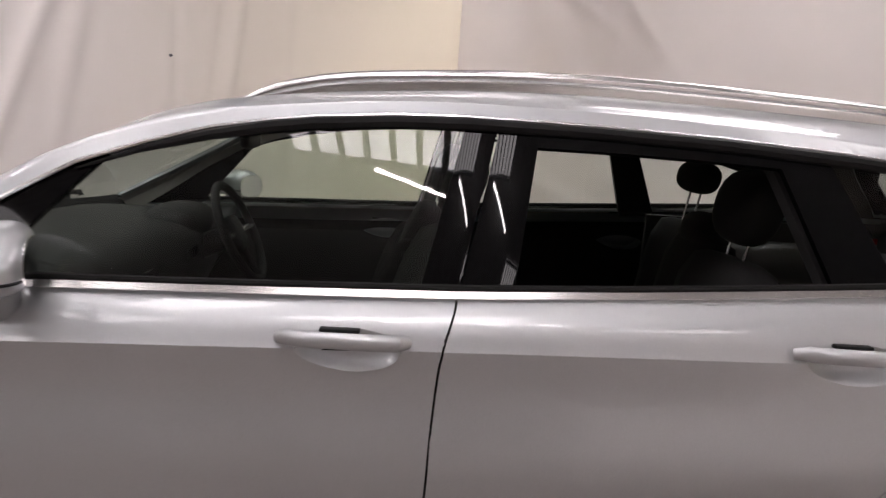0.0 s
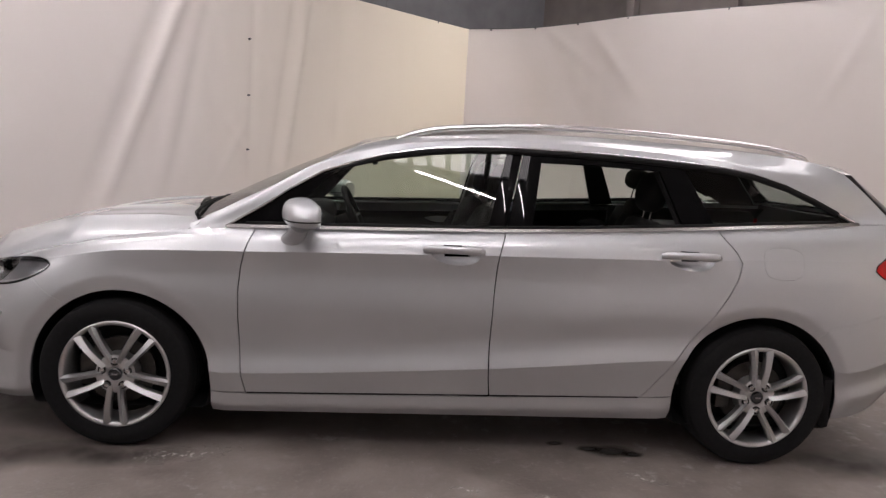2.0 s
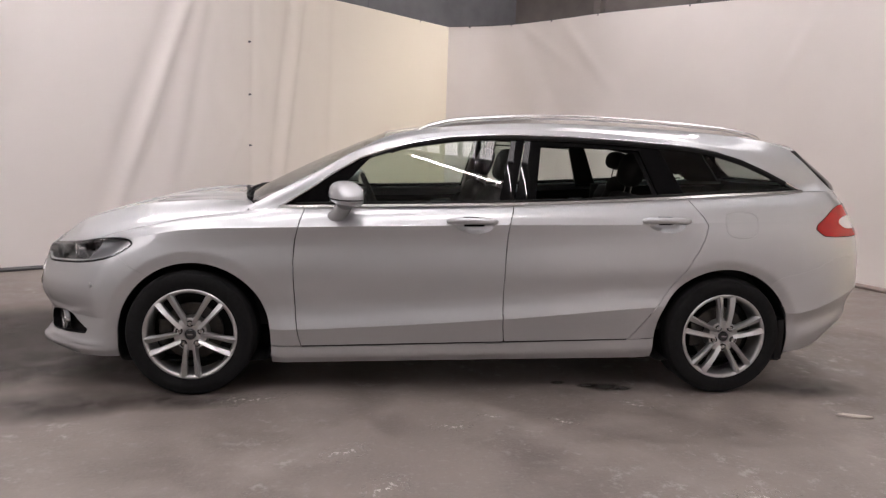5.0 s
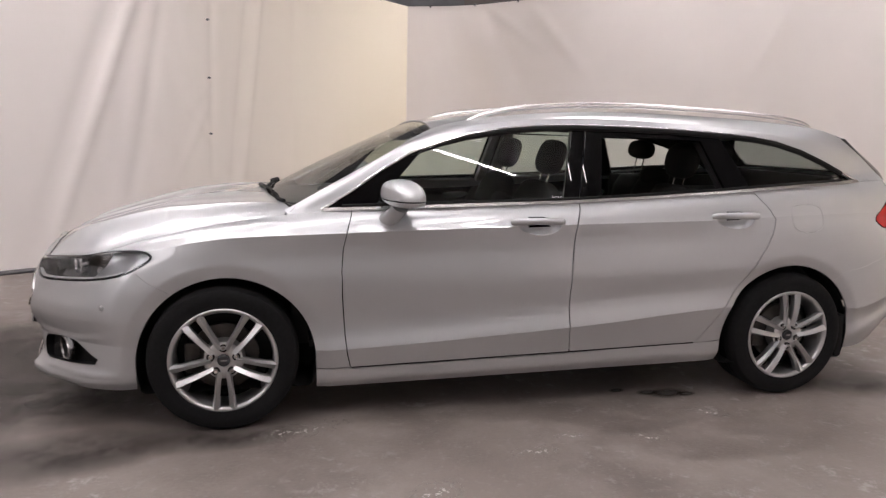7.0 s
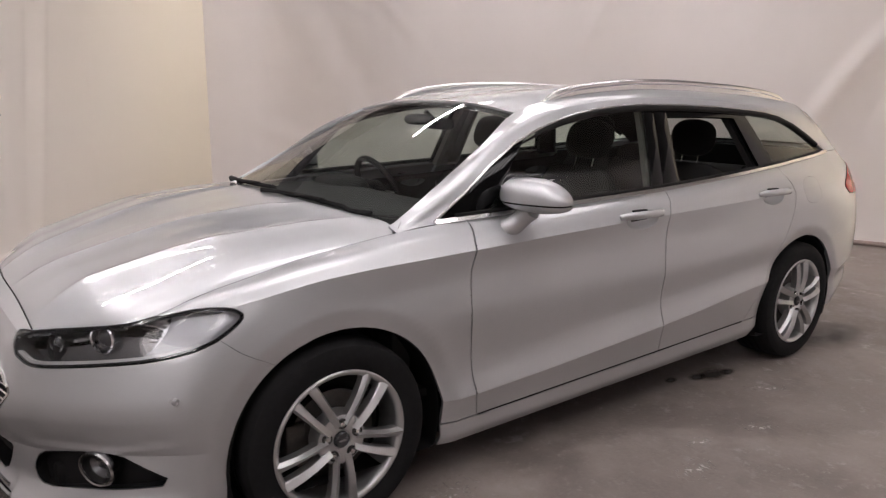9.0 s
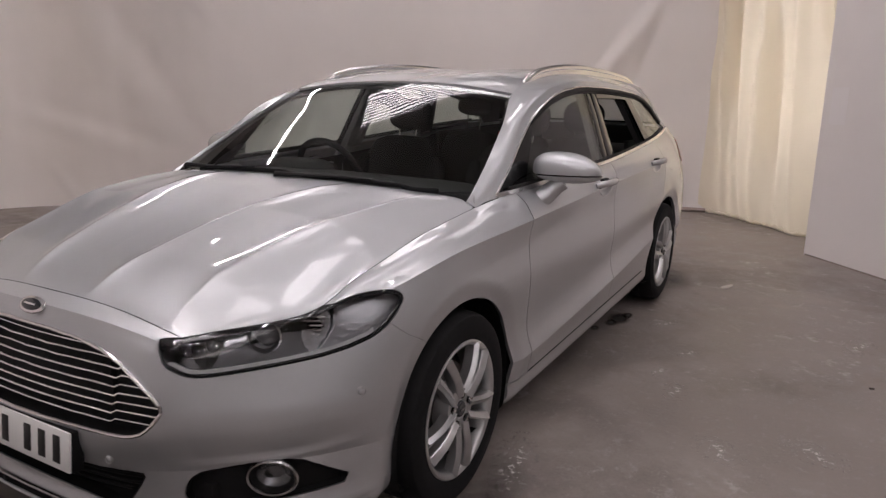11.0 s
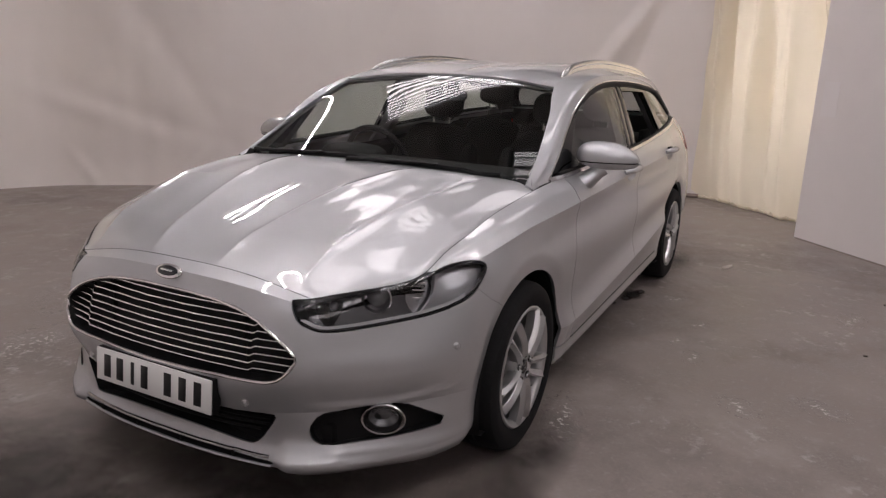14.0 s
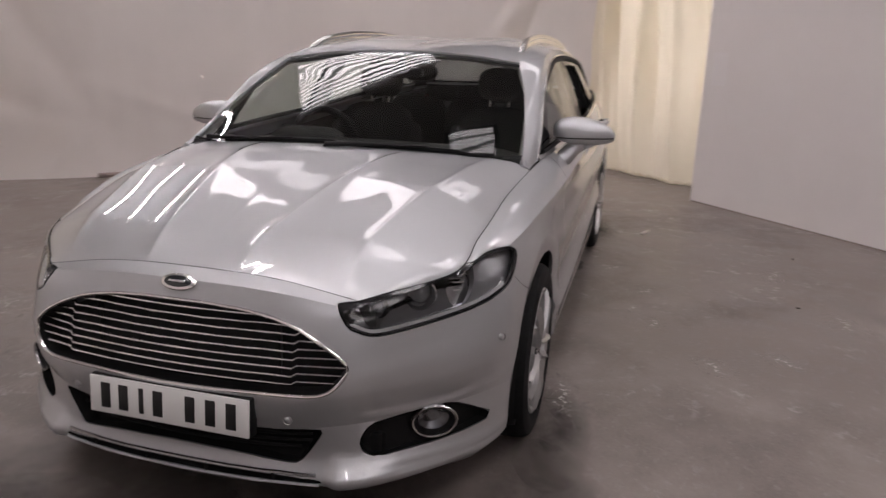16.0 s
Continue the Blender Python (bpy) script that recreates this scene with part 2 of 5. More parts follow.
v, f = hung_sheet(RIGHT_WALL, 3.03, 0.02, 320, lambda u: 0.4 + 0.8 * max(0, u - 0.75) * 4, 2.0, base=0.03,
                  creases=[(2.6, -0.6, 0.22, 0.014), (3.0, -0.62, 0.14, -0.01), (5.38, -1.4, 0.08, 0.014, 2.8, 0.35), (4.55, -0.9, 0.09, 0.016, 2.6, 0.45), (3.7, 0.45, 0.07, 0.014, 2.4, 0.5), (3.13, -2.3, 0.3, 0.014, 0.85, 0.3), (4.04, -2.8, 0.3, -0.010, 0.8, 0.3),
                           (5.2, -2.6, 0.2, 0.008, 0.7, 0.3), (6.18, 0.72, 0.11, 0.03, 2.2, 0.8), (5.98, 0.72, 0.09, -0.02, 2.2, 0.8), (6.4, 0.54, 0.13, 0.035, 1.6, 0.8), (7.2, 0.3, 0.07, -0.03, 2.0, 0.9), (2.0, 0.9, 0.05, 0.02, 0.15, 0.2), (1.2, -0.7, 0.06, 0.02, 0.15, 0.2)])
tagged(piece("wall_north", v, f, CLOTH, smooth=True), "white photo-bay cloth backdrop stretched nearly smooth", "wall", kind="structure")
v, f = hung_sheet([(5.40, -0.40), (5.05, -0.95), (4.47, -1.55), (4.0, -2.1)], 3.03, 0.14, 200, lambda u: 1.0, 3.0, base=-0.04,
                  creases=[(0.3, -0.05, 0.07, 0.13), (0.55, -0.1, 0.05, -0.10), (0.82, -0.02, 0.08, 0.13), (1.12, -0.14, 0.07, -0.13), (1.45, -0.1, 0.06, 0.12), (1.85, -0.16, 0.09, -0.10), (2.05, -0.2, 0.05, 0.10)])
curtain = tagged(piece("curtain", v, f, CREAM, smooth=True), "cream cloth curtain hanging in deep vertical folds", "curtain")
hem = [(v[i * 55][0], v[i * 55][1], 0.018 + 0.008 * math.sin(i * 0.9)) for i in range(0, 201, 3)]
part("hem", tube(hem, [0.018 + 0.009 * math.sin(i * 1.7) for i in range(len(hem))], sides=8), CREAM, curtain)


def wall_along(name, a, b, height, thick, mat, label, z0=0.0, away=(0, 0)):
    """A straight wall whose face runs from a to b, thick on the side away from the given place."""
    a, b = Vector(a), Vector(b)
    d = (b - a).normalized()
    q = Vector((-d.y, d.x))
    if q.dot(a - Vector(away)) < 0:
        q = -q
    q = q * thick
    vs = [(*p, z) for z in (z0, height) for p in (a, b, b + q, a + q)]
    bm = bmesh.new()
    w = [bm.verts.new(p) for p in vs]
    for fc in ((0, 1, 5, 4), (1, 2, 6, 5), (2, 3, 7, 6), (3, 0, 4, 7), (4, 5, 6, 7), (3, 2, 1, 0)):
        bm.faces.new([w[i] for i in fc])
    bmesh.ops.recalc_face_normals(bm, faces=bm.faces)
    return tagged(part(name, bm, mat, smooth=False), label, "wall", kind="structure")


wall_along("wall_east", (3.55, -1.67), (1.17, -3.80), 2.44, 0.1, BOARD, "plain white board partition wall")
wall_along("outer_wall_north", (2.2, 9.4), (11.0, 1.0), 5.2, 0.15, BROWNWALL, "dim grey-brown hall wall behind the cloth")
wall_along("outer_wall_west", (2.2, 9.4), (-11.0, 0.9), 5.2, 0.15, CLADDING, "grey-blue hall cladding behind the cloth")
for nm, x0, x1, y0, y1 in (("outer_wall_south", -11.2, 11.2, -11.2, -11), ("outer_wall_left", -11.2, -11, -11, 1.0), ("outer_wall_right", 11.0, 11.2, -11, 1.1)):
    tagged(part(nm, box(x0, x1, y0, y1, 0, 5.2), HALLWALL, smooth=False), "pale grey hall wall", "wall", kind="structure")
tagged(part("ceiling", box(-11.5, 11.5, -11.5, 10, 5.2, 5.3), ROOFSHEET, smooth=False), "grey hall ceiling", "ceiling", kind="structure")


def tube_light(x, y, z, length, turn=0):
    light = thing("tube_light", "long white fluorescent tube light under the ceiling", "light", group="tube lights", at=pose(x, y, z, 0, 0, turn))
    part("tube", tube([(-length / 2, 0, -0.035), (length / 2, 0, -0.035)], 0.028, sides=10), TUBE, light, "glowing white tube")
    part("housing", box(-length / 2 - 0.04, length / 2 + 0.04, -0.05, 0.05, -0.012, 0.02, 0.004), BOARD, light, "white metal tray")
    for s in (-1, 1):
        part("hanger", box(s * length / 2.6 - 0.004, s * length / 2.6 + 0.004, -0.004, 0.004, 0.018, 5.2 - z), STEEL, light)
    return light


for x, y, ln, turn in ((0.66, -4.79, 2.2, -29), (2.8, 5.45, 3.6, 20), (-3.3, 1.5, 3.0, 0), (-6.0, -2.6, 3.0, 0)):
    tube_light(x, y, 4.95, ln, turn)
tube_light(-1.15, 6.75, 2.5, 2.0, 44)
for z in (2.7, 1.5):
    tube_light(5.7, -2.2, z, 1.8, 50)


def rooflight(x0, x1, y0, y1, glow_of=SIDEFILL, ribbed=True, rib=0.035, turn=0, step=0.27):
    light = thing("rooflight", "bright ribbed translucent roof light or fill panel in the ceiling" if ribbed else "plain glowing fill panel added to the ceiling", "roof light", group="roof lights", at=pose((x0 + x1) / 2, (y0 + y1) / 2, 5.19, 0, 0, turn))
    w, d = (x1 - x0) / 2, (y1 - y0) / 2
    part("panel", box(-w, w, -d, d, -0.03, 0.0), glow_of, light, "glowing translucent sheet", smooth=False)
    n = int((x1 - x0) / step)
    for k in range(n + 1 if ribbed else 0):
        x = -w + 2 * w * k / n
        part("rib", box(x - rib, x + rib, -d, d, -0.075, -0.031), STEEL, light, smooth=False)
    for y in (-d, d):
        part("end_bar", box(-w, w, y - 0.04, y + 0.04, -0.09, -0.032), STEEL, light, smooth=False)


# roof lights, mixed with unseen panels added as fill: west, far south-west, east
for r in ((2.25, 3.75, 1.35, 3.75, PANELLIGHT, True, 0.012, 30, 0.14), (0.5, 1.15, -0.7, 0.1, OVERLIGHT, True, 0.012, 30, 0.14), (4.9, 6.4, 2.4, 4.8, OVERLIGHT, True, 0.012, 30, 0.14), (-4.0, -2.8, -1.5, -0.2, OVERLIGHT, True, 0.012, 30, 0.14), (-1.2, 1.0, -4.3, -2.9, SOUTHLIGHT), (-4.7, -3.2, 0.3, 1.6, WESTFILL, True, 0.012, 30, 0.14), (5.0, 7.6, -9.0, -7.6, DIMLIGHT), (2.6, 4.4, -7.6, -6.4, DIMLIGHT), (2.9, 4.7, -1.8, -0.15, SIDEFILL, True, 0.012, 30, 0.14), (-10.6, -6.7, -9.0, -4.6, FRONTFILL, False)):
    rooflight(*r)
rooflight(-2.4, 0.2, -1.5, -0.5, DIMLIGHT, True, 0.012, 30, 0.14)
# unseen panel, added to throw more light on the west cloth
rooflight(-4.4, -2.4, -4.8, -3.2, SIDEFILL, True, 0.012, 30, 0.14)

# ---- materials of the car ----
def clear_glass(name, tint, low=0.045):
    """A thin pane: clear with a tint, and a sharp reflection that grows at a slant."""
    m = bpy.data.materials.new(name)
    m.use_nodes = True
    n, l = m.node_tree.nodes, m.node_tree.links
    n.remove(n["Principled BSDF"])
    out, mix, tr, gl = n["Material Output"], n.new("ShaderNodeMixShader"), n.new("ShaderNodeBsdfTransparent"), n.new("ShaderNodeBsdfGlossy")
    lw, pw, mr = n.new("ShaderNodeLayerWeight"), n.new("ShaderNodeMath"), n.new("ShaderNodeMapRange")
    tr.inputs["Color"].default_value = (*tint, 1)
    gl.inputs["Roughness"].default_value = 0.012
    lw.inputs["Blend"].default_value = 0.5
    pw.operation, pw.inputs[1].default_value = "POWER", 5.0
    mr.inputs["To Min"].default_value, mr.inputs["To Max"].default_value = low, 1.0
    l.new(lw.outputs["Facing"], pw.inputs[0])
    l.new(pw.outputs[0], mr.inputs["Value"])
    l.new(mr.outputs[0], mix.inputs[0])
    l.new(tr.outputs[0], mix.inputs[1])
    l.new(gl.outputs[0], mix.inputs[2])
    l.new(mix.outputs[0], out.inputs["Surface"])
    return m


def silver_paint():
    m = material("silver_metallic_paint", (0.545, 0.557, 0.572), 0.5, 0.9, coat=1.0)
    n, l = m.node_tree.nodes, m.node_tree.links
    b = n["Principled BSDF"]
    b.inputs["Coat Roughness"].default_value, b.inputs["Coat IOR"].default_value = 0.02, 1.6
    co, fl, mr, big, mr2 = n.new("ShaderNodeTexCoord"), n.new("ShaderNodeTexNoise"), n.new("ShaderNodeMapRange"), n.new("ShaderNodeTexNoise"), n.new("ShaderNodeMapRange")
    fl.inputs["Scale"].default_value, fl.inputs["Detail"].default_value = 900, 1
    big.inputs["Scale"].default_value, big.inputs["Detail"].default_value = 2.5, 5
    l.new(co.outputs["Object"], fl.inputs["Vector"])
    l.new(co.outputs["Object"], big.inputs["Vector"])
    mr.inputs["From Min"].default_value, mr.inputs["From Max"].default_value = 0.3, 0.7
    mr.inputs["To Min"].default_value, mr.inputs["To Max"].default_value = 0.9, 1.08
    mr2.inputs["To Min"].default_value, mr2.inputs["To Max"].default_value = 0.48, 0.54
    hsv = n.new("ShaderNodeHueSaturation")
    hsv.inputs["Color"].default_value = (0.545, 0.557, 0.572, 1)
    l.new(fl.outputs["Fac"], mr.inputs["Value"])
    l.new(mr.outputs[0], hsv.inputs["Value"])
    l.new(hsv.outputs[0], b.inputs["Base Color"])
    l.new(big.outputs["Fac"], mr2.inputs["Value"])
    l.new(mr2.outputs[0], b.inputs["Roughness"])
    return m


PAINT = silver_paint()
CHROME = material("chrome", (0.8, 0.8, 0.8), 0.08, 1.0)
SATIN = material("satin_chrome", (0.8, 0.79, 0.78), 0.2, 1.0)
FOGRING = material("dull_chrome", (0.36, 0.355, 0.355), 0.22, 1.0)
ALLOY = material("silver_alloy", (0.52, 0.52, 0.52), 0.42, 0.9, coat=0.3, vary=0.04, scale=20)
RUBBER = material("tyre_rubber", (0.008, 0.008, 0.0085), 0.8, bump=0.0006, scale=60, vary=0.2, shine=0.2)
PLASTIC = material("black_plastic", (0.010, 0.0097, 0.010), 0.55, bump=0.0004, scale=200, shine=0.15)
GLOSSBLACK = material("gloss_black", (0.008, 0.008, 0.009), 0.06, coat=0.5)
TRIM = material("dark_interior_trim", (0.013, 0.0125, 0.0128), 0.7, bump=0.0005, scale=150, vary=0.15)
SEATCLOTH = material("charcoal_seat_cloth", (0.011, 0.0105, 0.0107), 0.9, bump=0.0008, scale=220, vary=0.2)
GREYTRIM = material("grey_pillar_trim", (0.2, 0.19, 0.18), 0.75, bump=0.0005, scale=150)
REFLECTOR = material("lamp_reflector", (0.5, 0.5, 0.51), 0.2, 0.9, bump=0.004, scale=45)
HEADLINE = material("pale_headlining", (0.42, 0.4, 0.37), 0.9, bump=0.0005, scale=150)
GLASS = clear_glass("window_glass", (0.72, 0.785, 0.735), 0.055)
DARKGLASS = clear_glass("dark_rear_glass", (0.42, 0.44, 0.43), 0.05)
SCREEN = clear_glass("windscreen_glass", (0.72, 0.76, 0.74), 0.045)
LENS = clear_glass("lamp_lens", (0.93, 0.94, 0.95), 0.045)
RED = material("red_lamp_lens", (0.42, 0.008, 0.007), 0.22, coat=0.35, shine=0.25)
PALE = material("pale_lamp_lens", (0.75, 0.72, 0.7), 0.15, coat=1.0)
GREYLENS = material("grey_projector_glass", (0.11, 0.11, 0.115), 0.06, 0.4, coat=0.8)
LIGHTBAR = material("frosted_light_bar", (0.5, 0.5, 0.5), 0.3, 0.3, coat=0.6)
PALELAMP = material("pearly_lamp_reflector", (0.36, 0.36, 0.37), 0.32, 0.9, coat=0.4, bump=0.003, scale=38, spread=(1, 1, 2.5))
BEZEL = material("smoked_lamp_bezel", (0.17, 0.17, 0.175), 0.25, 0.7, bump=0.002, scale=30)
PLATE = material("white_plate", (0.75, 0.75, 0.73), 0.35, coat=0.3)
INK = material("black_ink", (0.01, 0.01, 0.01), 0.4)
BADGE = material("dark_badge_enamel", (0.016, 0.017, 0.021), 0.2, coat=0.3)
PILLARBLACK = material("smoked_pillar_black", (0.003, 0.003, 0.0033), 0.035, shine=0.22)
DISC = material("worn_iron_disc", (0.07, 0.065, 0.06), 0.4, 0.8, vary=0.2, scale=30)

# ---- the car's skin, as one net of lines that is cut into its panels ----
X, Y, Z = 0, 1, 2
STATIONS = 15
# rows run round the car from the middle of the nose to the middle of the tail: x, -y, z
LINES = [
    "-2.33 0 .185|-2.31 .27 .185|-2.24 .50 .18|-2.07 .70 .19|-1.93 .815 .195|-1.76 .865 .195|-1.41 .875 .165|-.95 .875 .17|.19 .875 .188|.95 .875 .20|1.41 .875 .22|1.84 .872 .232|2.13 .74 .318|2.29 .40 .35|2.33 0 .35",
    "-2.365 0 .225|-2.345 .27 .223|-2.28 .50 .215|-2.12 .70 .225|-1.95 .835 .235|-1.76 .885 .235|-1.41 .90 .22|-.95 .905 .215|.19 .905 .235|.95 .905 .255|1.41 .905 .27|1.84 .898 .318|2.192 .772 .408|2.38 .42 .43|2.42 0 .43",
    "-2.345 0 .29|-2.325 .27 .285|-2.26 .50 .28|-2.13 .70 .29|-1.955 .838 .29|-1.76 .89 .29|-1.41 .91 .27|-.89 .906 .262|.19 .906 .288|.95 .906 .312|1.41 .91 .33|1.84 .894 .395|2.204 .772 .484|2.38 .43 .50|2.42 0 .50",
    "-2.345 0 .37|-2.33 .27 .37|-2.262 .495 .385|-2.120 .686 .395|-1.944 .834 .40|-1.76 .895 .39|-1.41 .915 .37|-.89 .930 .360|.19 .933 .422|.95 .930 .488|1.41 .92 .50|1.84 .914 .463|2.235 .797 .585|2.41 .44 .60|2.46 0 .60",
    "-2.365 0 .46|-2.35 .27 .46|-2.303 .505 .485|-2.138 .706 .49|-1.946 .856 .50|-1.76 .897 .50|-1.41 .918 .49|-.89 .906 .47|.19 .907 .53|.95 .907 .58|1.41 .918 .61|1.84 .912 .63|2.236 .797 .665|2.41 .44 .68|2.46 0 .68",
    "-2.345 0 .58|-2.33 .27 .58|-2.282 .51 .60|-2.10 .70 .62|-1.90 .85 .63|-1.74 .89 .63|-1.41 .922 .66|-.89 .918 .66|.19 .918 .67|.95 .92 .70|1.41 .922 .73|1.84 .908 .75|2.228 .795 .76|2.40 .44 .77|2.445 0 .77",
    "-2.305 0 .70|-2.29 .27 .69|-2.260 .50 .688|-2.06 .70 .705|-1.87 .825 .72|-1.73 .868 .735|-1.41 .90 .775|-.89 .903 .80|.19 .904 .82|.95 .906 .84|1.41 .915 .86|1.84 .885 .875|2.21 .785 .88|2.37 .44 .89|2.41 0 .89",
    "-2.278 0 .765|-2.265 .27 .755|-2.242 .506 .724|-2.005 .726 .758|-1.83 .79 .79|-1.71 .84 .81|-1.41 .890 .864|-.89 .911 .888|.19 .912 .920|.95 .908 .937|1.41 .888 .956|1.84 .85 .965|2.175 .765 .975|2.33 .43 .98|2.37 0 .98",
    "-2.232 0 .79|-2.222 .27 .778|-2.212 .518 .738|-1.968 .732 .779|-1.80 .745 .83|-1.66 .757 .865|-1.41 .77 .917|-.92 .812 .977|.19 .855 1.015|.95 .845 1.058|1.41 .815 1.087|1.84 .745 1.12|2.10 .69 1.13|2.26 .40 1.14|2.305 0 1.14",
]


def rows_of(text):
    rows = [(k, float(a[0]), -float(a[1]), float(a[2])) for k, a in enumerate(p.split() for p in text.split("|"))]
    first, last, n = rows[1], rows[-2], len(rows)
    if rows[-1][2] == 0:
        rows.append((n, last[1], -last[2], last[3]))
    return ([(-1, first[1], -first[2], first[3])] if rows[0][2] == 0 else []) + rows


def evenly(rows):
    """Rows of a line that crosses the middle of the car at its start, with a twin on the other side."""
    return [(-rows[1][0], rows[1][1], -rows[1][2], rows[1][3])] + rows


def across(points, counts, creases):
    """Points up a section, smooth between the creases and closer together next to them."""
    out, start = [], 0
    for end in creases + [len(points) - 1]:
        rows = [(k, *points[k]) for k in range(start, end + 1)]
        for k in range(start, end):
            for i in range(counts[k]):
                t = i / counts[k]
                if k + 1 == end and end in creases:
                    t = 1 - (1 - t) ** 2.2
                elif k == start and start in creases:
                    t = t**2.2
                out.append(spline(rows, k + t))
        start = end
    return out + [np.array(points[-1], float)]


def bent(rows, u):
    """A line of the body that turns a corner at the inner end of the headlamp."""
    return spline([r for r in rows if (r[0] <= 2 if u <= 2 else r[0] >= 2)], u)


def skin(lines, us, counts, creases, swell=None):
    table = [rows_of(t) for t in lines]
    cols = []
    for u in us:
        p = [bent(t, u) if k > 6 else spline(t, u) for k, t in enumerate(table)]
        if swell is not None:
            a, b = p[-2], p[-1]
            mid = (a + b) / 2
            d = b - a
            out = np.array((0.0, d[2], -d[1]))
            if out[1] > 0:
                out = -out
            mid = mid + out / (np.linalg.norm(out) + 1e-9) * swell(u) * min(1, u * 4)
            p.insert(-1, mid)
        cols.append(across(p, counts, creases))
    return np.array(cols)


def sheet(P, flip=False):
    """A net of points as verts, normals and faces."""
    du, dv = np.gradient(P, axis=0), np.gradient(P, axis=1)
    nrm = np.cross(du, dv)
    nrm /= np.linalg.norm(nrm, axis=2, keepdims=True) + 1e-12
    a, b = P.shape[:2]
    faces = [(i * b + k, (i + 1) * b + k, (i + 1) * b + k + 1, i * b + k + 1) for i in range(a - 1) for k in range(b - 1)]
    if flip:
        nrm, faces = -nrm, [f[::-1] for f in faces]
    nrm = nrm.reshape(-1, 3)
    V = P.reshape(-1, 3)
    mid = np.abs(V[:, 1]) < 1e-6
    nrm[mid, 1] = 0
    return V.copy(), nrm, faces


def compact(V, N, F):
    used = sorted({i for f in F for i in f})
    at = {o: k for k, o in enumerate(used)}
    return V[used], N[used], [tuple(at[i] for i in f) for f in F]


def cut(S, fn, gap=0.0):
    """Cuts a sheet along fn = 0. Returns the piece with fn < 0 and the rest, drawn apart by the gap."""
    V, N, F = S
    f = fn(V)
    f[np.abs(f) < 2e-4] = -2e-4
    sign = (f > 0).tolist()
    vs, ns, made, ins, outs = V.tolist(), N.tolist(), {}, [], []

    def between(i, j):
        key = (i, j) if i < j else (j, i)
        if key not in made:
            t = f[i] / (f[i] - f[j])
            made[key] = len(vs)
            vs.append([p + (q - p) * t for p, q in zip(V[i], V[j])])
            m = [p + (q - p) * t for p, q in zip(N[i], N[j])]
            r = math.sqrt(sum(c * c for c in m)) or 1.0
            ns.append([c / r for c in m])
        return made[key]

    for face in F:
        s = [sign[i] for i in face]
        if not any(s):
            ins.append(face)
        elif all(s):
            outs.append(face)
        else:
            a, b = [], []
            for k, i in enumerate(face):
                j = face[(k + 1) % len(face)]
                (b if sign[i] else a).append(i)
                if sign[i] != sign[j]:
                    m = between(i, j)
                    a.append(m)
                    b.append(m)
            if len(a) > 2:
                ins.append(tuple(a))
            if len(b) > 2:
                outs.append(tuple(b))
    vs, ns = np.array(vs), np.array(ns)
    pulled = []
    for side, faces in ((-1, ins), (1, outs)):
        w = vs.copy()
        if gap and made:
            k = np.array(sorted(made.values()))
            g = np.stack([(fn(w[k] + e) - fn(w[k] - e)) for e in np.eye(3) * 1e-3], 1)
            g -= (g * ns[k]).sum(1, keepdims=True) * ns[k]
            g /= np.linalg.norm(g, axis=1, keepdims=True) + 1e-9
            w[k] += side * g * gap / 2
        pulled.append(compact(w, ns, faces))
    return pulled


def rounded(points, rounds=3):
    p = np.array(points, float)
    for _ in range(rounds):
        q = np.roll(p, -1, 0)
        p = np.stack([0.75 * p + 0.25 * q, 0.25 * p + 0.75 * q], 1).reshape(-1, 2)
    return p


def inside_of(points, axes, rounds=3, only=None):
    """Signed distance to a closed outline in two axes; only(V) says where it holds."""
    p = rounded(points, rounds) if rounds else np.array(points, float)
    a, b = p, np.roll(p, -1, 0)

    def fn(V):
        q = V[:, axes]
        best, odd = np.full(len(q), 1e9), np.zeros(len(q), bool)
        for s, e in zip(a, b):
            d = e - s
            t = np.clip(((q - s) @ d) / (d @ d + 1e-12), 0, 1)
            best = np.minimum(best, np.hypot(*(q - s - t[:, None] * d).T))
            hit = (s[1] > q[:, 1]) != (e[1] > q[:, 1])
            odd ^= hit & (q[:, 0] < (e[0] - s[0]) * (q[:, 1] - s[1]) / (e[1] - s[1] + 1e-12) + s[0])
        out = np.where(odd, -best, best)
        return out if only is None else np.where(only(V), out, 1.0)

    return fn


def mirrored(S):
    V, N, F = S
    return V * (1, -1, 1), N * (1, -1, 1), [f[::-1] for f in F]


def whole(S):
    (V, N, F), (W, M, G) = S, mirrored(S)
    return np.concatenate([V, W]), np.concatenate([N, M]), F + [tuple(i + len(V) for i in f) for f in G]


def moved(S, d):
    V, N, F = S
    return V + N * d, N, F


def edges_of(F):
    count = {}
    for f in F:
        for k, i in enumerate(f):
            j = f[(k + 1) % len(f)]
            key = (min(i, j), max(i, j))
            count[key] = None if key in count else (i, j)
    return [e for e in count.values() if e]


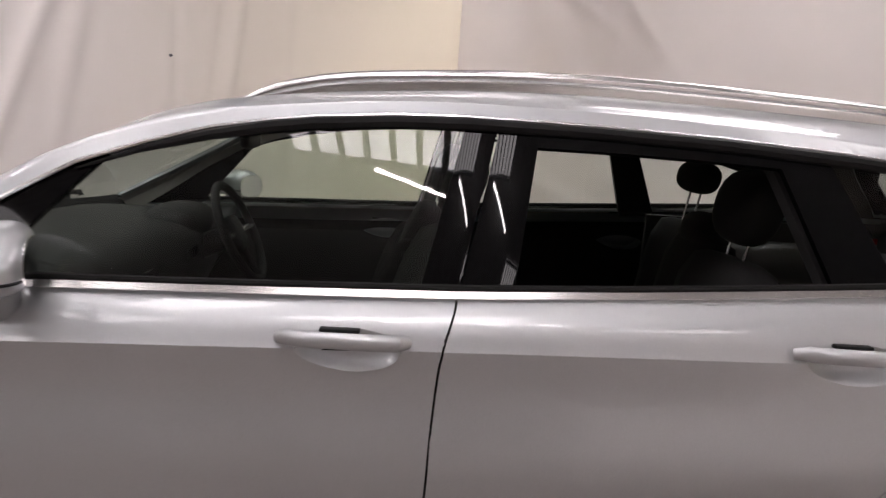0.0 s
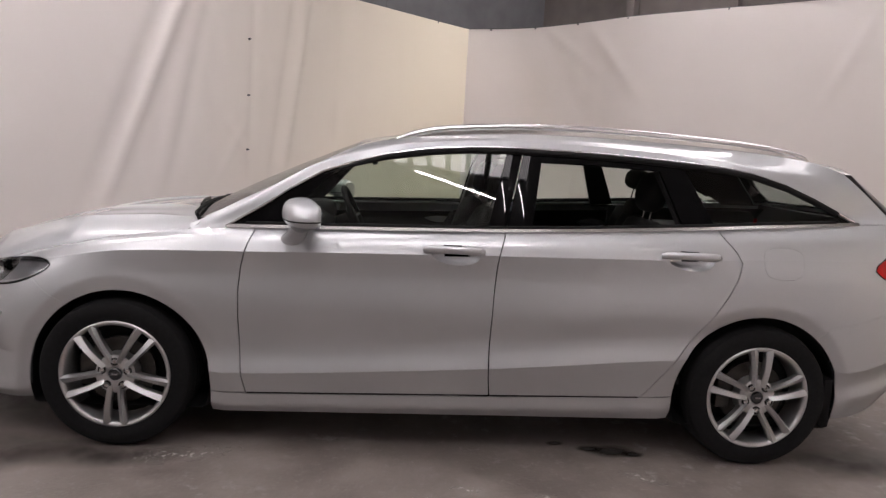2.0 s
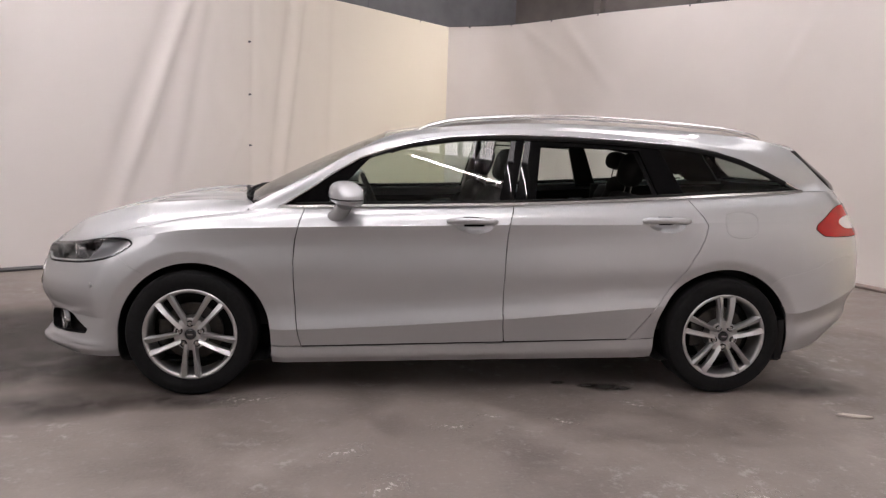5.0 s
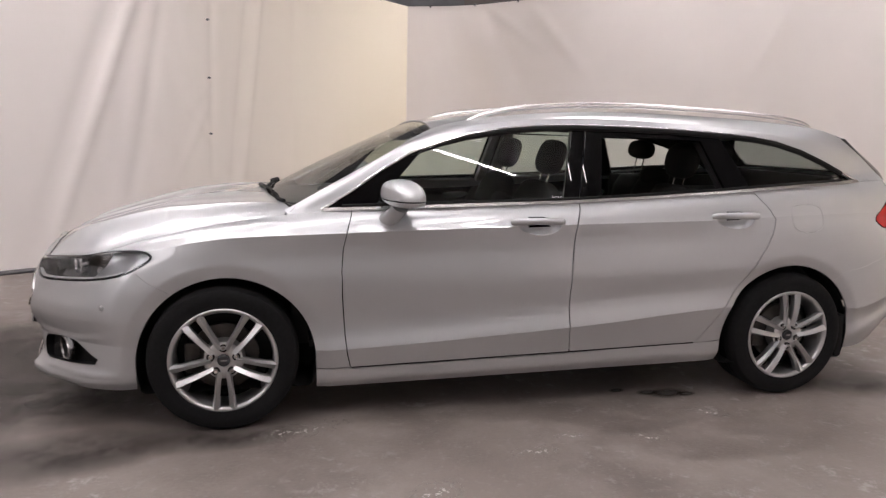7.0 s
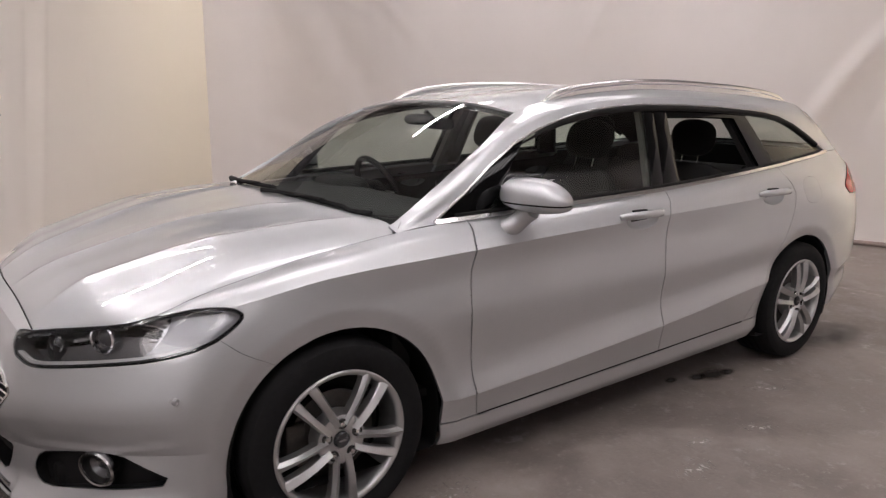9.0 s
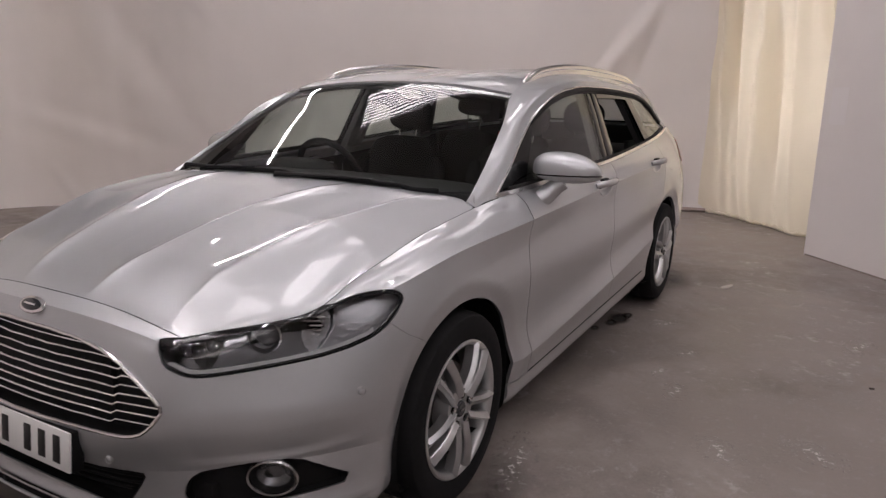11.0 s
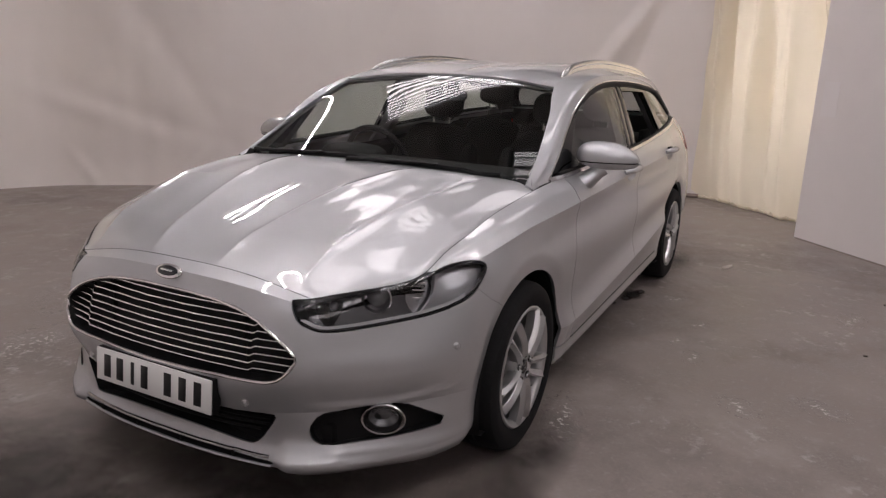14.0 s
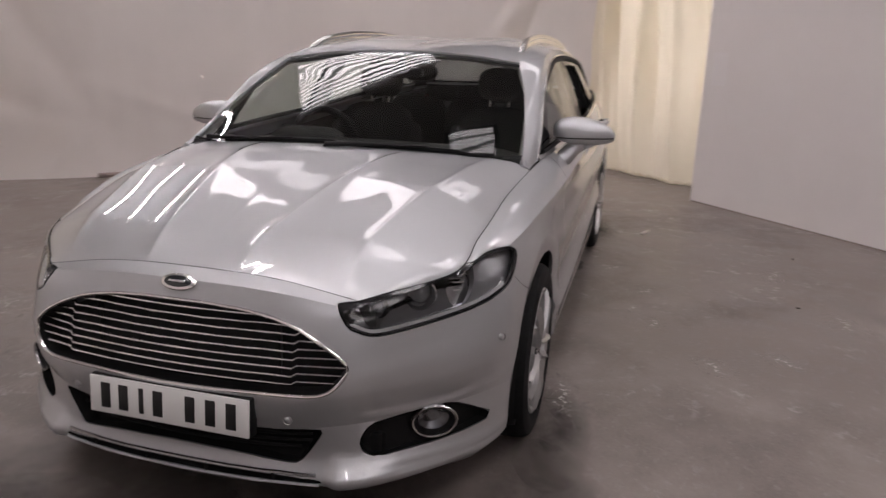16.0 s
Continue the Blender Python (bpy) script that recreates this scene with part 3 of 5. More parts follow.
def emit(S, name, mat, parent, label="", depth=0.014, floor=False, way=None):
    """A panel with turned-in edges; floor: a recess, its walls and its bottom alone."""
    V, N, F = S
    deep = N if way is None else np.tile(-np.array(way, float), (len(V), 1))
    rim = [(i, j) for i, j in edges_of(F) if not (abs(V[i][1]) < 1e-4 and abs(V[j][1]) < 1e-4)]
    verts, norms, faces = V.copy(), N.copy(), list(F)
    if floor:
        verts = V - deep * depth
    if rim and depth:
        k0 = len(verts)
        ids = sorted({i for e in rim for i in e})
        at = {o: k0 + 2 * k for k, o in enumerate(ids)}
        extra = np.array([q for o in ids for q in (V[o], V[o] - deep[o] * depth)])
        verts, norms = np.concatenate([verts, extra]), np.concatenate([norms, np.zeros_like(extra)])
        faces += [(at[j], at[i], at[i] + 1, at[j] + 1) if not floor else (at[i], at[j], at[j] + 1, at[i] + 1) for i, j in rim]
    ob = piece(name, verts, faces, mat, parent, label, smooth=True)
    ob.data.normals_split_custom_set_from_vertices([tuple(v) for v in norms])
    return ob


def both(S, name, mat, parent, label="", depth=0.014, floor=False):
    return emit(S, name, mat, parent, label, depth, floor), emit(mirrored(S), name, mat, parent, label, depth, floor)


def dished(S, fn, deep, reach):
    """Hollows a piece of skin smoothly inwards from its outline."""
    V, N, F = S

    def down(W):
        return -deep * (1 - (1 - np.clip(-fn(W) / reach, 0, 1)) ** 2)

    grad = np.stack([(down(V + e) - down(V - e)) / 8e-3 for e in np.eye(3) * 4e-3], 1)
    M = N - grad
    return V + N * down(V)[:, None], M / np.linalg.norm(M, axis=1, keepdims=True), F


def lathe(profile, steps=48, axis="y"):
    """Turns (radius, along) rows about an axis."""
    bm, rings = bmesh.new(), []
    for k in range(steps):
        c, s = math.cos(2 * math.pi * k / steps), math.sin(2 * math.pi * k / steps)
        rings.append([bm.verts.new((r * c, h, r * s) if axis == "y" else (h, r * c, r * s) if axis == "x" else (r * c, r * s, h)) for r, h in profile])
    for k in range(steps):
        a, b = rings[k], rings[(k + 1) % steps]
        for i in range(len(profile) - 1):
            bm.faces.new((a[i], a[i + 1], b[i + 1], b[i]))
    bmesh.ops.remove_doubles(bm, verts=bm.verts, dist=1e-5)
    bmesh.ops.recalc_face_normals(bm, faces=bm.faces)
    return bm


def ball(x, y, z, rx, ry, rz, m=None, seg=20):
    bm = bmesh.new()
    bmesh.ops.create_uvsphere(bm, u_segments=seg, v_segments=seg // 2, radius=1)
    bm.transform(Matrix.Diagonal((rx, ry, rz, 1)))
    if m is not None:
        bm.transform(m)
    bm.transform(Matrix.Translation((x, y, z)))
    return bm


def soft_box(x0, x1, y0, y1, z0, z1, power=4, seg=24, m=None):
    """A pillow-like block: a superellipsoid."""
    bm = ball(0, 0, 0, 1, 1, 1, seg=seg)
    for v in bm.verts:
        r = (abs(v.co.x) ** power + abs(v.co.y) ** power + abs(v.co.z) ** power) ** (-1 / power)
        c = v.co * r
        v.co = Vector(((x0 + x1) / 2 + c.x * (x1 - x0) / 2, (y0 + y1) / 2 + c.y * (y1 - y0) / 2, (z0 + z1) / 2 + c.z * (z1 - z0) / 2))
    if m is not None:
        bm.transform(m)
    return bm


def flipped(bm):
    """A copy of a bmesh on the other side of the car."""
    b = bm.copy()
    b.transform(Matrix.Diagonal((1, -1, 1, 1)))
    bmesh.ops.reverse_faces(b, faces=b.faces)
    return b


def pair(name, bm, mat, parent, label="", **more):
    other = flipped(bm)
    a = part(name, bm, mat, parent if not isinstance(parent, tuple) else parent[0], label, **more)
    return a, part(name, other, mat, parent if not isinstance(parent, tuple) else parent[1], label, **more)


car = thing("estate_car", "silver metallic estate car parked on the concrete floor", "car")

US = []
for k in range(STATIONS - 1):
    n = (18, 16, 20, 16, 14, 26, 40, 76, 56, 36, 32, 24, 24, 20)[k]
    US += [k + i / n for i in range(n)]
US.append(STATIONS - 1)
net_of_body = skin(LINES, US, [5, 5, 9, 10, 9, 9, 11, 8, 5], [3, 7], lambda u: 0.004 + 0.006 * min(1, max(0, u - 2.5)) + 0.010 * max(0, 1 - abs(u - 5.4) / 1.6))
for cx, cz, wide in ((-1.408, 0.312, 0.443), (1.416, 0.314, 0.435)):
    # a lip round each wheel opening that turns in towards the tyre
    far = np.where(net_of_body[:, :, 2] > cz, np.hypot(net_of_body[:, :, 0] - cx, net_of_body[:, :, 2] - cz), np.abs(net_of_body[:, :, 0] - cx))
    net_of_body[:, :, 1] += np.where(net_of_body[:, :, 1] < -0.6, 0.017 * np.clip((wide - far) / 0.06, 0, 1), 0)
# the bumper's corners are hollowed between the crease under the lamps and the shelf over the fog lamps
bx, by, bz = net_of_body[:, :, 0], np.abs(net_of_body[:, :, 1]), net_of_body[:, :, 2]
dent = np.clip((0.55 - bz) / 0.075, 0, 1) * np.clip((bz - 0.413 - 0.16 * np.clip(bx + 2.08, 0, 0.3)) / 0.012, 0, 1) * np.clip((by - 0.50) / 0.07, 0, 1) * np.clip((-1.86 - bx) / 0.14, 0, 1)
net_of_body[:, :, 0] += 0.008 * dent
net_of_body[:, :, 1] += 0.0055 * dent
# below, each corner steps forward from the intake and ends in a sharp lip
step = np.clip((by - 0.44) / 0.025, 0, 1) * np.clip((0.285 - bz) / 0.02, 0, 1) * np.clip((-1.78 - bx) / 0.2, 0, 1)
ledge = np.clip((by - 0.44) / 0.025, 0, 1) * np.clip((0.245 - bz) / 0.008, 0, 1) * np.clip((-1.78 - bx) / 0.2, 0, 1)
net_of_body[:, :, 0] -= 0.012 * step + 0.009 * ledge
net_of_body[:, :, 1] -= 0.008 * step + 0.006 * ledge
BODY = sheet(net_of_body)

# openings of the wheels


def arch(cx, cz, r):
    def fn(V):
        dx, dz = V[:, 0] - cx, V[:, 2] - cz
        round_ = np.hypot(dx, dz) - r
        return np.where(dz < 0, np.abs(dx) - r - 0.004 * (-dz / 0.15), round_)

    return fn


_, BODY = cut(BODY, arch(-1.408, 0.312, 0.384))
_, BODY = cut(BODY, arch(1.416, 0.314, 0.386))

# lamps
HEAD = [(-2.29, 0.712), (-2.27, 0.728), (-2.15, 0.748), (-1.95, 0.786), (-1.85, 0.800), (-1.765, 0.806), (-1.728, 0.800), (-1.706, 0.782), (-1.733, 0.754), (-1.82, 0.706), (-1.95, 0.674), (-2.08, 0.658), (-2.19, 0.648), (-2.232, 0.648), (-2.252, 0.66)]
head_outline = inside_of(HEAD, [0, 2], 1, lambda V: V[:, 0] < -1.6)
headlamp, BODY = cut(BODY, lambda V: np.maximum(head_outline(V), V[:, 1] + 0.474 - 0.7 * (V[:, 2] - 0.72)), 0.005)
TAIL = [(1.925, 0.935), (2.0, 0.985), (2.06, 1.035), (2.12, 1.058), (2.30, 1.06), (2.36, 1.03), (2.36, 0.90), (2.2, 0.885), (2.0, 0.883), (1.965, 0.895)]
taillamp, BODY = cut(BODY, inside_of(TAIL, [0, 2], 1, lambda V: (V[:, 0] > 1.8) & (V[:, 1] < -0.42)), 0.004)

# panels
SEAM_B = [(0.197, 0.287), (0.186, 0.38), (0.183, 0.454), (0.186, 0.60), (0.19, 0.75), (0.198, 0.88), (0.208, 0.94), (0.226, 1.0), (0.240, 1.1)]
FRONT_DOOR = [(-0.85, 1.05), (-0.862, 0.96), (-0.878, 0.92), (-0.902, 0.82), (-0.91, 0.72), (-0.907, 0.6), (-0.895, 0.42), (-0.886, 0.34), (-0.868, 0.262), (-0.4, 0.273)] + SEAM_B
REAR_DOOR = SEAM_B[::-1] + [(0.5, 0.297), (0.872, 0.308), (0.90, 0.33), (1.0, 0.46), (1.107, 0.606), (1.18, 0.70), (1.235, 0.79), (1.272, 0.87), (1.289, 0.937), (1.262, 0.985), (1.215, 1.035), (1.172, 1.10)]
bumper, BODY = cut(BODY, inside_of([(-2.6, 0), (-2.6, 0.9), (-1.99, 0.9), (-1.945, 0.775), (-1.90, 0.75), (-1.795, 0.728), (-1.73, 0.675), (-1.655, 0.635), (-1.60, 0.60), (-1.6, 0)], [0, 2], 0), 0.0012)
front_door, BODY = cut(BODY, inside_of(FRONT_DOOR, [0, 2], 0), 0.005)
rear_door, BODY = cut(BODY, inside_of(REAR_DOOR, [0, 2], 0), 0.0035)
CUP = [(-0.5, 0.05), (0.0, 0.5), (0.55, 0.3), (0.62, 0), (0.5, -0.42), (0.1, -0.6), (-0.35, -0.35)]
front_cup, rear_cup = (inside_of([(x + 0.205 * a, z + 0.088 * b) for a, b in CUP], [0, 2], 3) for x, z in ((0.0, 0.918), (1.042, 0.941)))
cup_front, front_door = cut(front_door, front_cup)
cup_rear, rear_door = cut(rear_door, rear_cup)
cup_front, cup_rear = dished(cup_front, front_cup, 0.024, 0.034), dished(cup_rear, rear_cup, 0.024, 0.034)
flap, BODY = cut(BODY, inside_of([(1.392, 1.012), (1.572, 1.010), (1.582, 0.95), (1.565, 0.873), (1.405, 0.873), (1.388, 0.94)], [0, 2], 3), 0.001)
rear_bumper, BODY = cut(BODY, inside_of([(1.6, 0), (1.6, 0.55), (1.72, 0.66), (1.84, 0.685), (1.95, 0.72), (2.05, 0.77), (2.6, 0.80), (2.6, 0)], [0, 2], 0), 0.0006)
tailgate, BODY = cut(BODY, lambda V: np.where(V[:, 0] > 2.0, V[:, 1] * -1 - 0.60, 1.0), 0.005)
sill, BODY = cut(BODY, lambda V: np.where(np.abs(V[:, 0]) < 1.2, V[:, 2] - (0.2735 + 0.0242 * (V[:, 0] + 0.6)), 1.0), 0.005)
wing, quarter = cut(BODY, lambda V: V[:, 0] - 0.2)

# openings of the nose
GRILLE = [(0, 0.714), (-0.10, 0.713), (-0.20, 0.706), (-0.31, 0.690), (-0.40, 0.660), (-0.47, 0.620), (-0.522, 0.574), (-0.498, 0.525), (-0.455, 0.492), (-0.36, 0.488), (-0.2, 0.486), (0, 0.484)]
grille_hole, bumper = cut(bumper, inside_of(GRILLE + [(0.3, 0.484), (0.3, 0.714)], [1, 2], 1, lambda V: V[:, 0] < -2.0), 0.004)
INTAKE = [(0.2, 0.372), (0, 0.372), (-0.25, 0.372), (-0.43, 0.375), (-0.435, 0.362), (-0.375, 0.272), (-0.35, 0.268), (-0.2, 0.288), (0, 0.296), (0.2, 0.296)]
intake_hole, bumper = cut(bumper, inside_of(INTAKE, [1, 2], 1, lambda V: V[:, 0] < -2.0), 0.004)
SLOT = [(0.2, 0.246), (0, 0.246), (-0.25, 0.241), (-0.45, 0.221), (-0.42, 0.209), (-0.25, 0.221), (0, 0.227), (0.2, 0.227)]
slot_hole, bumper = cut(bumper, inside_of(SLOT, [1, 2], 0, lambda V: V[:, 0] < -2.0), 0.004)
FOG = [(-0.553, 0.380), (-0.60, 0.391), (-0.678, 0.404), (-0.745, 0.402), (-0.80, 0.366), (-0.858, 0.314), (-0.75, 0.301), (-0.661, 0.294), (-0.575, 0.280), (-0.535, 0.295), (-0.526, 0.335)]
fog_hole, bumper = cut(bumper, inside_of(FOG, [1, 2], 1, lambda V: V[:, 0] < -1.8), 0.004)

# ---- bonnet ----
EDGE = rows_of(LINES[8])


def net(front, back, mid, side, na, nb, shape, fn):
    """A patch from a front and a back line and from a middle and an outer line."""
    P = np.zeros((na + 1, nb + 1, 3))
    for i in range(na + 1):
        a = i / na
        for k in range(nb + 1):
            b = k / nb
            c00, c01, c10, c11 = front(0), front(1), back(0), back(1)
            p = (1 - b) * mid(a) + b * side(a) + (1 - a) * front(b) + a * back(b) - ((1 - a) * ((1 - b) * c00 + b * c01) + a * ((1 - b) * c10 + b * c11))
            P[i, k] = fn(p, a, b)
    return sheet(P, shape)


REAR_U = 6.63
CENTRE = [(0, -2.232, 0, 0.79), (0.12, -2.10, 0, 0.847), (0.33, -1.9, 0, 0.911), (0.58, -1.65, 0, 0.968), (0.82, -1.42, 0, 1.006), (1, -1.25, 0, 1.022)]
COWL = [(0, -1.25, 0, 1.022), (0.4, -1.235, -0.32, 1.014), (0.72, -1.185, -0.57, 1.0), (0.9, -1.135, -0.72, 0.982)]
corner = spline(EDGE, REAR_U)
COWL = evenly(COWL + [(1, *corner)])


def bonnet_point(p, a, b):
    y = abs(p[1])
    edge = min(1.0, a / 0.08) * min(1.0, (1 - b) / 0.12) * min(1.0, (1 - a) / 0.12)
    crown = 0.052 * b**1.5 * (1 - b) ** 0.7 / 0.257 * min(1, (a / 0.14) ** 0.7) * min(1.0, (1 - a) / 0.4) ** 0.8
    ya, yc = 0.15 + 0.17 * a, 0.46 + 0.17 * a
    ridge = 0.013 * math.exp(-math.hypot(y - ya, 0.003) / 0.026) - 0.003 * math.exp(-(((y - ya - 0.10) / 0.07) ** 2))
    ridge += 0.015 * math.exp(-math.hypot(y - yc, 0.003) / 0.03) - 0.003 * math.exp(-(((y - yc + 0.10) / 0.06) ** 2))
    return p * np.array((1, 1 - 0.005 * b, 1)) + np.array((0.0035 * (1 - a) ** 8, 0, crown + ridge * edge - 0.001))


bonnet = net(lambda b: bent(EDGE, 2 * b), lambda b: spline(COWL, b), lambda a: spline(CENTRE, a), lambda a: bent(EDGE, 2.0001 + (REAR_U - 2.0001) * a), 90, 130, True, bonnet_point)

# ---- cabin above the belt ----
UPPER = [
    "-1.14 .789 .955|-1.06 .79 .966|-.85 .815 .981|-.60 .83 .99|-.33 .843 1.0|-.09 .851 1.006|.24 .855 1.018|.6 .853 1.037|1.1 .838 1.069|1.45 .81 1.092|1.75 .762 1.114|1.95 .717 1.126|2.13 .675 1.131|2.26 .40 1.14|2.305 0 1.14",
    "-1.142 .786 .958|-1.06 .785 .974|-.849 .782 1.066|-.582 .745 1.237|-.311 .72 1.326|-.093 .703 1.366|.24 .692 1.39|.6 .688 1.388|1.1 .69 1.364|1.45 .69 1.318|1.72 .702 1.218|1.93 .682 1.17|2.11 .645 1.18|2.24 .38 1.19|2.285 0 1.19",
    "-1.148 .778 .966|-1.085 .775 .985|-.885 .765 1.098|-.62 .72 1.266|-.35 .69 1.358|-.11 .67 1.398|.24 .66 1.422|.6 .655 1.423|1.1 .65 1.402|1.45 .652 1.37|1.73 .655 1.32|1.94 .642 1.265|2.04 .61 1.255|2.13 .36 1.30|2.17 0 1.31",
    "-1.155 .762 .978|-1.11 .755 .998|-.93 .725 1.097|-.68 .67 1.232|-.455 .605 1.352|-.2 .59 1.41|.22 .58 1.448|.6 .572 1.457|1.1 .565 1.447|1.45 .575 1.428|1.74 .59 1.398|1.91 .575 1.352|1.96 .54 1.352|2.02 .33 1.385|2.06 0 1.405",
]
UU = []
for k in range(14):
    n = (12, 18, 24, 24, 20, 26, 28, 38, 28, 24, 16, 14, 20, 20)[k]
    UU += [k + i / n for i in range(n)]
UU.append(14)
CABIN = sheet(skin(UPPER, UU, [26, 6, 9], []))
DLO = [(-0.992, 0.978), (-0.849, 1.068), (-0.72, 1.158), (-0.582, 1.239), (-0.45, 1.288), (-0.311, 1.328), (-0.2, 1.350), (-0.093, 1.366), (0.08, 1.381), (0.24, 1.387), (0.522, 1.386), (0.808, 1.378), (1.097, 1.362), (1.25, 1.350), (1.392, 1.330), (1.544, 1.289), (1.68, 1.235), (1.80, 1.178), (1.905, 1.124), (1.85, 1.121), (1.45, 1.099), (1.1, 1.075), (0.6, 1.043), (0.24, 1.024), (-0.33, 1.004), (-0.85, 0.985)]
glass, frame_side = cut(CABIN, inside_of(DLO, [0, 2], 0, lambda V: V[:, 1] < -0.5))
rear_glass, frame_side = cut(frame_side, inside_of([(0.3, 1.15), (-0.50, 1.15), (-0.612, 1.155), (-0.618, 1.2), (-0.588, 1.27), (-0.53, 1.325), (-0.3, 1.36), (0.3, 1.37)], [1, 2], 0, lambda V: V[:, 0] > 1.98))
tail_strip, frame_side = cut(frame_side, lambda V: np.where((V[:, 0] > 1.8) & (V[:, 2] > 1.135) & (V[:, 2] < 1.36), (1.885 + (1.37 - V[:, 2]) * 0.95) - V[:, 0], 1.0))
hatch, frame_side = cut(frame_side, lambda V: np.where(V[:, 0] > 1.9, -V[:, 1] - 0.585, 1.0), 0.005)


def leaning(x0, x1, z0=1.02, z1=1.39):
    """Left of a line that leans from (x0, z0) to (x1, z1)."""
    return lambda V: V[:, 0] - (x0 + (x1 - x0) * (V[:, 2] - z0) / (z1 - z0))


glass = moved(glass, -0.005)
sail, glass = cut(glass, leaning(-0.735, -0.40))
door_pane, glass = cut(glass, leaning(0.150, 0.238))
pillar_a, glass = cut(glass, leaning(0.231, 0.310), 0.005)
pillar_b, glass = cut(glass, leaning(0.345, 0.40))
open_gap, glass = cut(glass, leaning(1.055, 0.915))
pillar_c, quarter_pane = cut(glass, leaning(1.215, 1.03))
_, rear_frame = cut(open_gap, lambda V: V[:, 2] - (1.372 - 0.05 * (V[:, 0] - 0.5) ** 2 - 0.04))


def calm(S):
    """The same sheet of glass with its normals evened out, as drawn flat glass has them."""
    V, N, F = S
    A = np.stack([np.ones(len(V)), V[:, 0], V[:, 2]], axis=1)
    k, *_ = np.linalg.lstsq(A, N, rcond=None)
    M = A @ k
    return V, M / np.linalg.norm(M, axis=1, keepdims=True), F


def bowed(S, much):
    """A narrow cover with its face bowed outwards."""
    V, M, F = calm(S)
    x = V[:, 0] - np.mean(V[:, 0]) - 0.19 * (V[:, 2] - np.mean(V[:, 2]))
    M = M + np.stack([much * x / np.abs(x).max(), 0 * x, 0 * x], axis=1)
    return V, M / np.linalg.norm(M, axis=1, keepdims=True), F


door_pane, quarter_pane, pillar_a, pillar_b = calm(door_pane), calm(quarter_pane), bowed(pillar_a, 0.22), bowed(pillar_b, 0.22)

HEADER = evenly([(0, -0.43, 0, 1.398), (0.5, -0.437, -0.33, 1.386), (1, -0.455, -0.605, 1.352)])
ROOF_MID = [(0, -0.43, 0, 1.398), (0.13, -0.12, 0, 1.434), (0.31, 0.3, 0, 1.464), (0.52, 0.8, 0, 1.475), (0.73, 1.3, 0, 1.466), (0.88, 1.7, 0, 1.445), (1, 2.06, 0, 1.405)]
SIDE = rows_of(UPPER[3])
roof = net(lambda b: spline(HEADER, b), lambda b: spline([(1 - (k - 12) / 2, *p) for k, *p in SIDE[12:15]][::-1], b), lambda a: spline(ROOF_MID, a),
           lambda a: spline(SIDE, 4 + 8 * a), 110, 40, True, lambda p, a, b: p + np.array((0, 0, 0.014 * 4 * b * (1 - b) * math.sin(math.pi * min(1, max(0, a))))))
BASE = evenly([(0, -1.262, 0, 1.004), (0.4, -1.245, -0.32, 0.998), (0.75, -1.19, -0.58, 0.992), (1, -1.11, -0.755, 0.998)])
screen = net(lambda b: spline(BASE, b), lambda b: spline(HEADER, b), lambda a: np.array((-1.262 + 0.832 * a, 0, 1.004 + 0.394 * a + 0.003 * math.sin(math.pi * a))), lambda a: spline(SIDE, 1 + 3 * a), 40, 36, True,
             lambda p, a, b: p + np.array((-0.02, 0, 0.03)) * (1 - b * b) ** 1.2 * math.sin(math.pi * a) * 0.34)
screen = moved(screen, -0.006)

# ---- the panels as parts ----
emit(whole(bonnet), "bonnet", PAINT, car, "silver bonnet with raised creases")
front = emit(whole(bumper), "front_bumper", PAINT, car)
wing = compact(wing[0], wing[1], [q for q in wing[2] if min(wing[0][i][0] for i in q) < -0.5])
both(wing, "front_wing", PAINT, car)
doors = both(front_door, "front_door", PAINT, car)
rear_doors = both(rear_door, "rear_door", PAINT, car)
quarters = both(quarter, "rear_quarter", PAINT, car)
for q, s in zip(quarters, (flap, mirrored(flap))):
    emit(s, "fuel_flap", PAINT, q)
both(sill, "sill", PAINT, car)
emit(whole(rear_bumper), "rear_bumper", PAINT, car)
gate = emit(whole(tailgate), "tailgate", PAINT, car)
emit(whole(hatch), "tailgate_frame", PAINT, gate)
for s in (tail_strip, mirrored(tail_strip)):
    emit(s, "window_edge", GLOSSBLACK, gate, "gloss black edge of the tailgate glass", depth=0.01)
emit(whole(moved(rear_glass, -0.004)), "rear_window", DARKGLASS, gate, "dark tailgate glass", depth=0)
emit(whole(roof), "roof", PAINT, car)
both(frame_side, "pillar_frame", PAINT, car)
emit(whole(screen), "windscreen", SCREEN, car, "clear laminated windscreen", depth=0)
for d, panes in zip(doors, ((sail, door_pane, pillar_a), tuple(mirrored(q) for q in (sail, door_pane, pillar_a)))):
    emit(panes[0], "mirror_sail", PILLARBLACK, d)
    emit(panes[1], "window_pane", GLASS, d, "clear side window glass", depth=0)
    emit(panes[2], "pillar_cover", PILLARBLACK, d, "gloss black pillar cover")
for d, panes in zip(rear_doors, ((pillar_b, pillar_c, rear_frame), tuple(mirrored(q) for q in (pillar_b, pillar_c, rear_frame)))):
    emit(panes[0], "pillar_cover", PILLARBLACK, d, "gloss black pillar cover")
    emit(panes[1], "rear_pillar_cover", PILLARBLACK, d)
    emit(panes[2], "window_seal", PILLARBLACK, d)
emit(mirrored(open_gap), "window_pane", GLASS, rear_doors[1], "clear side window glass", depth=0)
for q, s in zip(quarters, (quarter_pane, mirrored(quarter_pane))):
    emit(s, "quarter_window", GLASS, q, "dark fixed quarter window", depth=0)

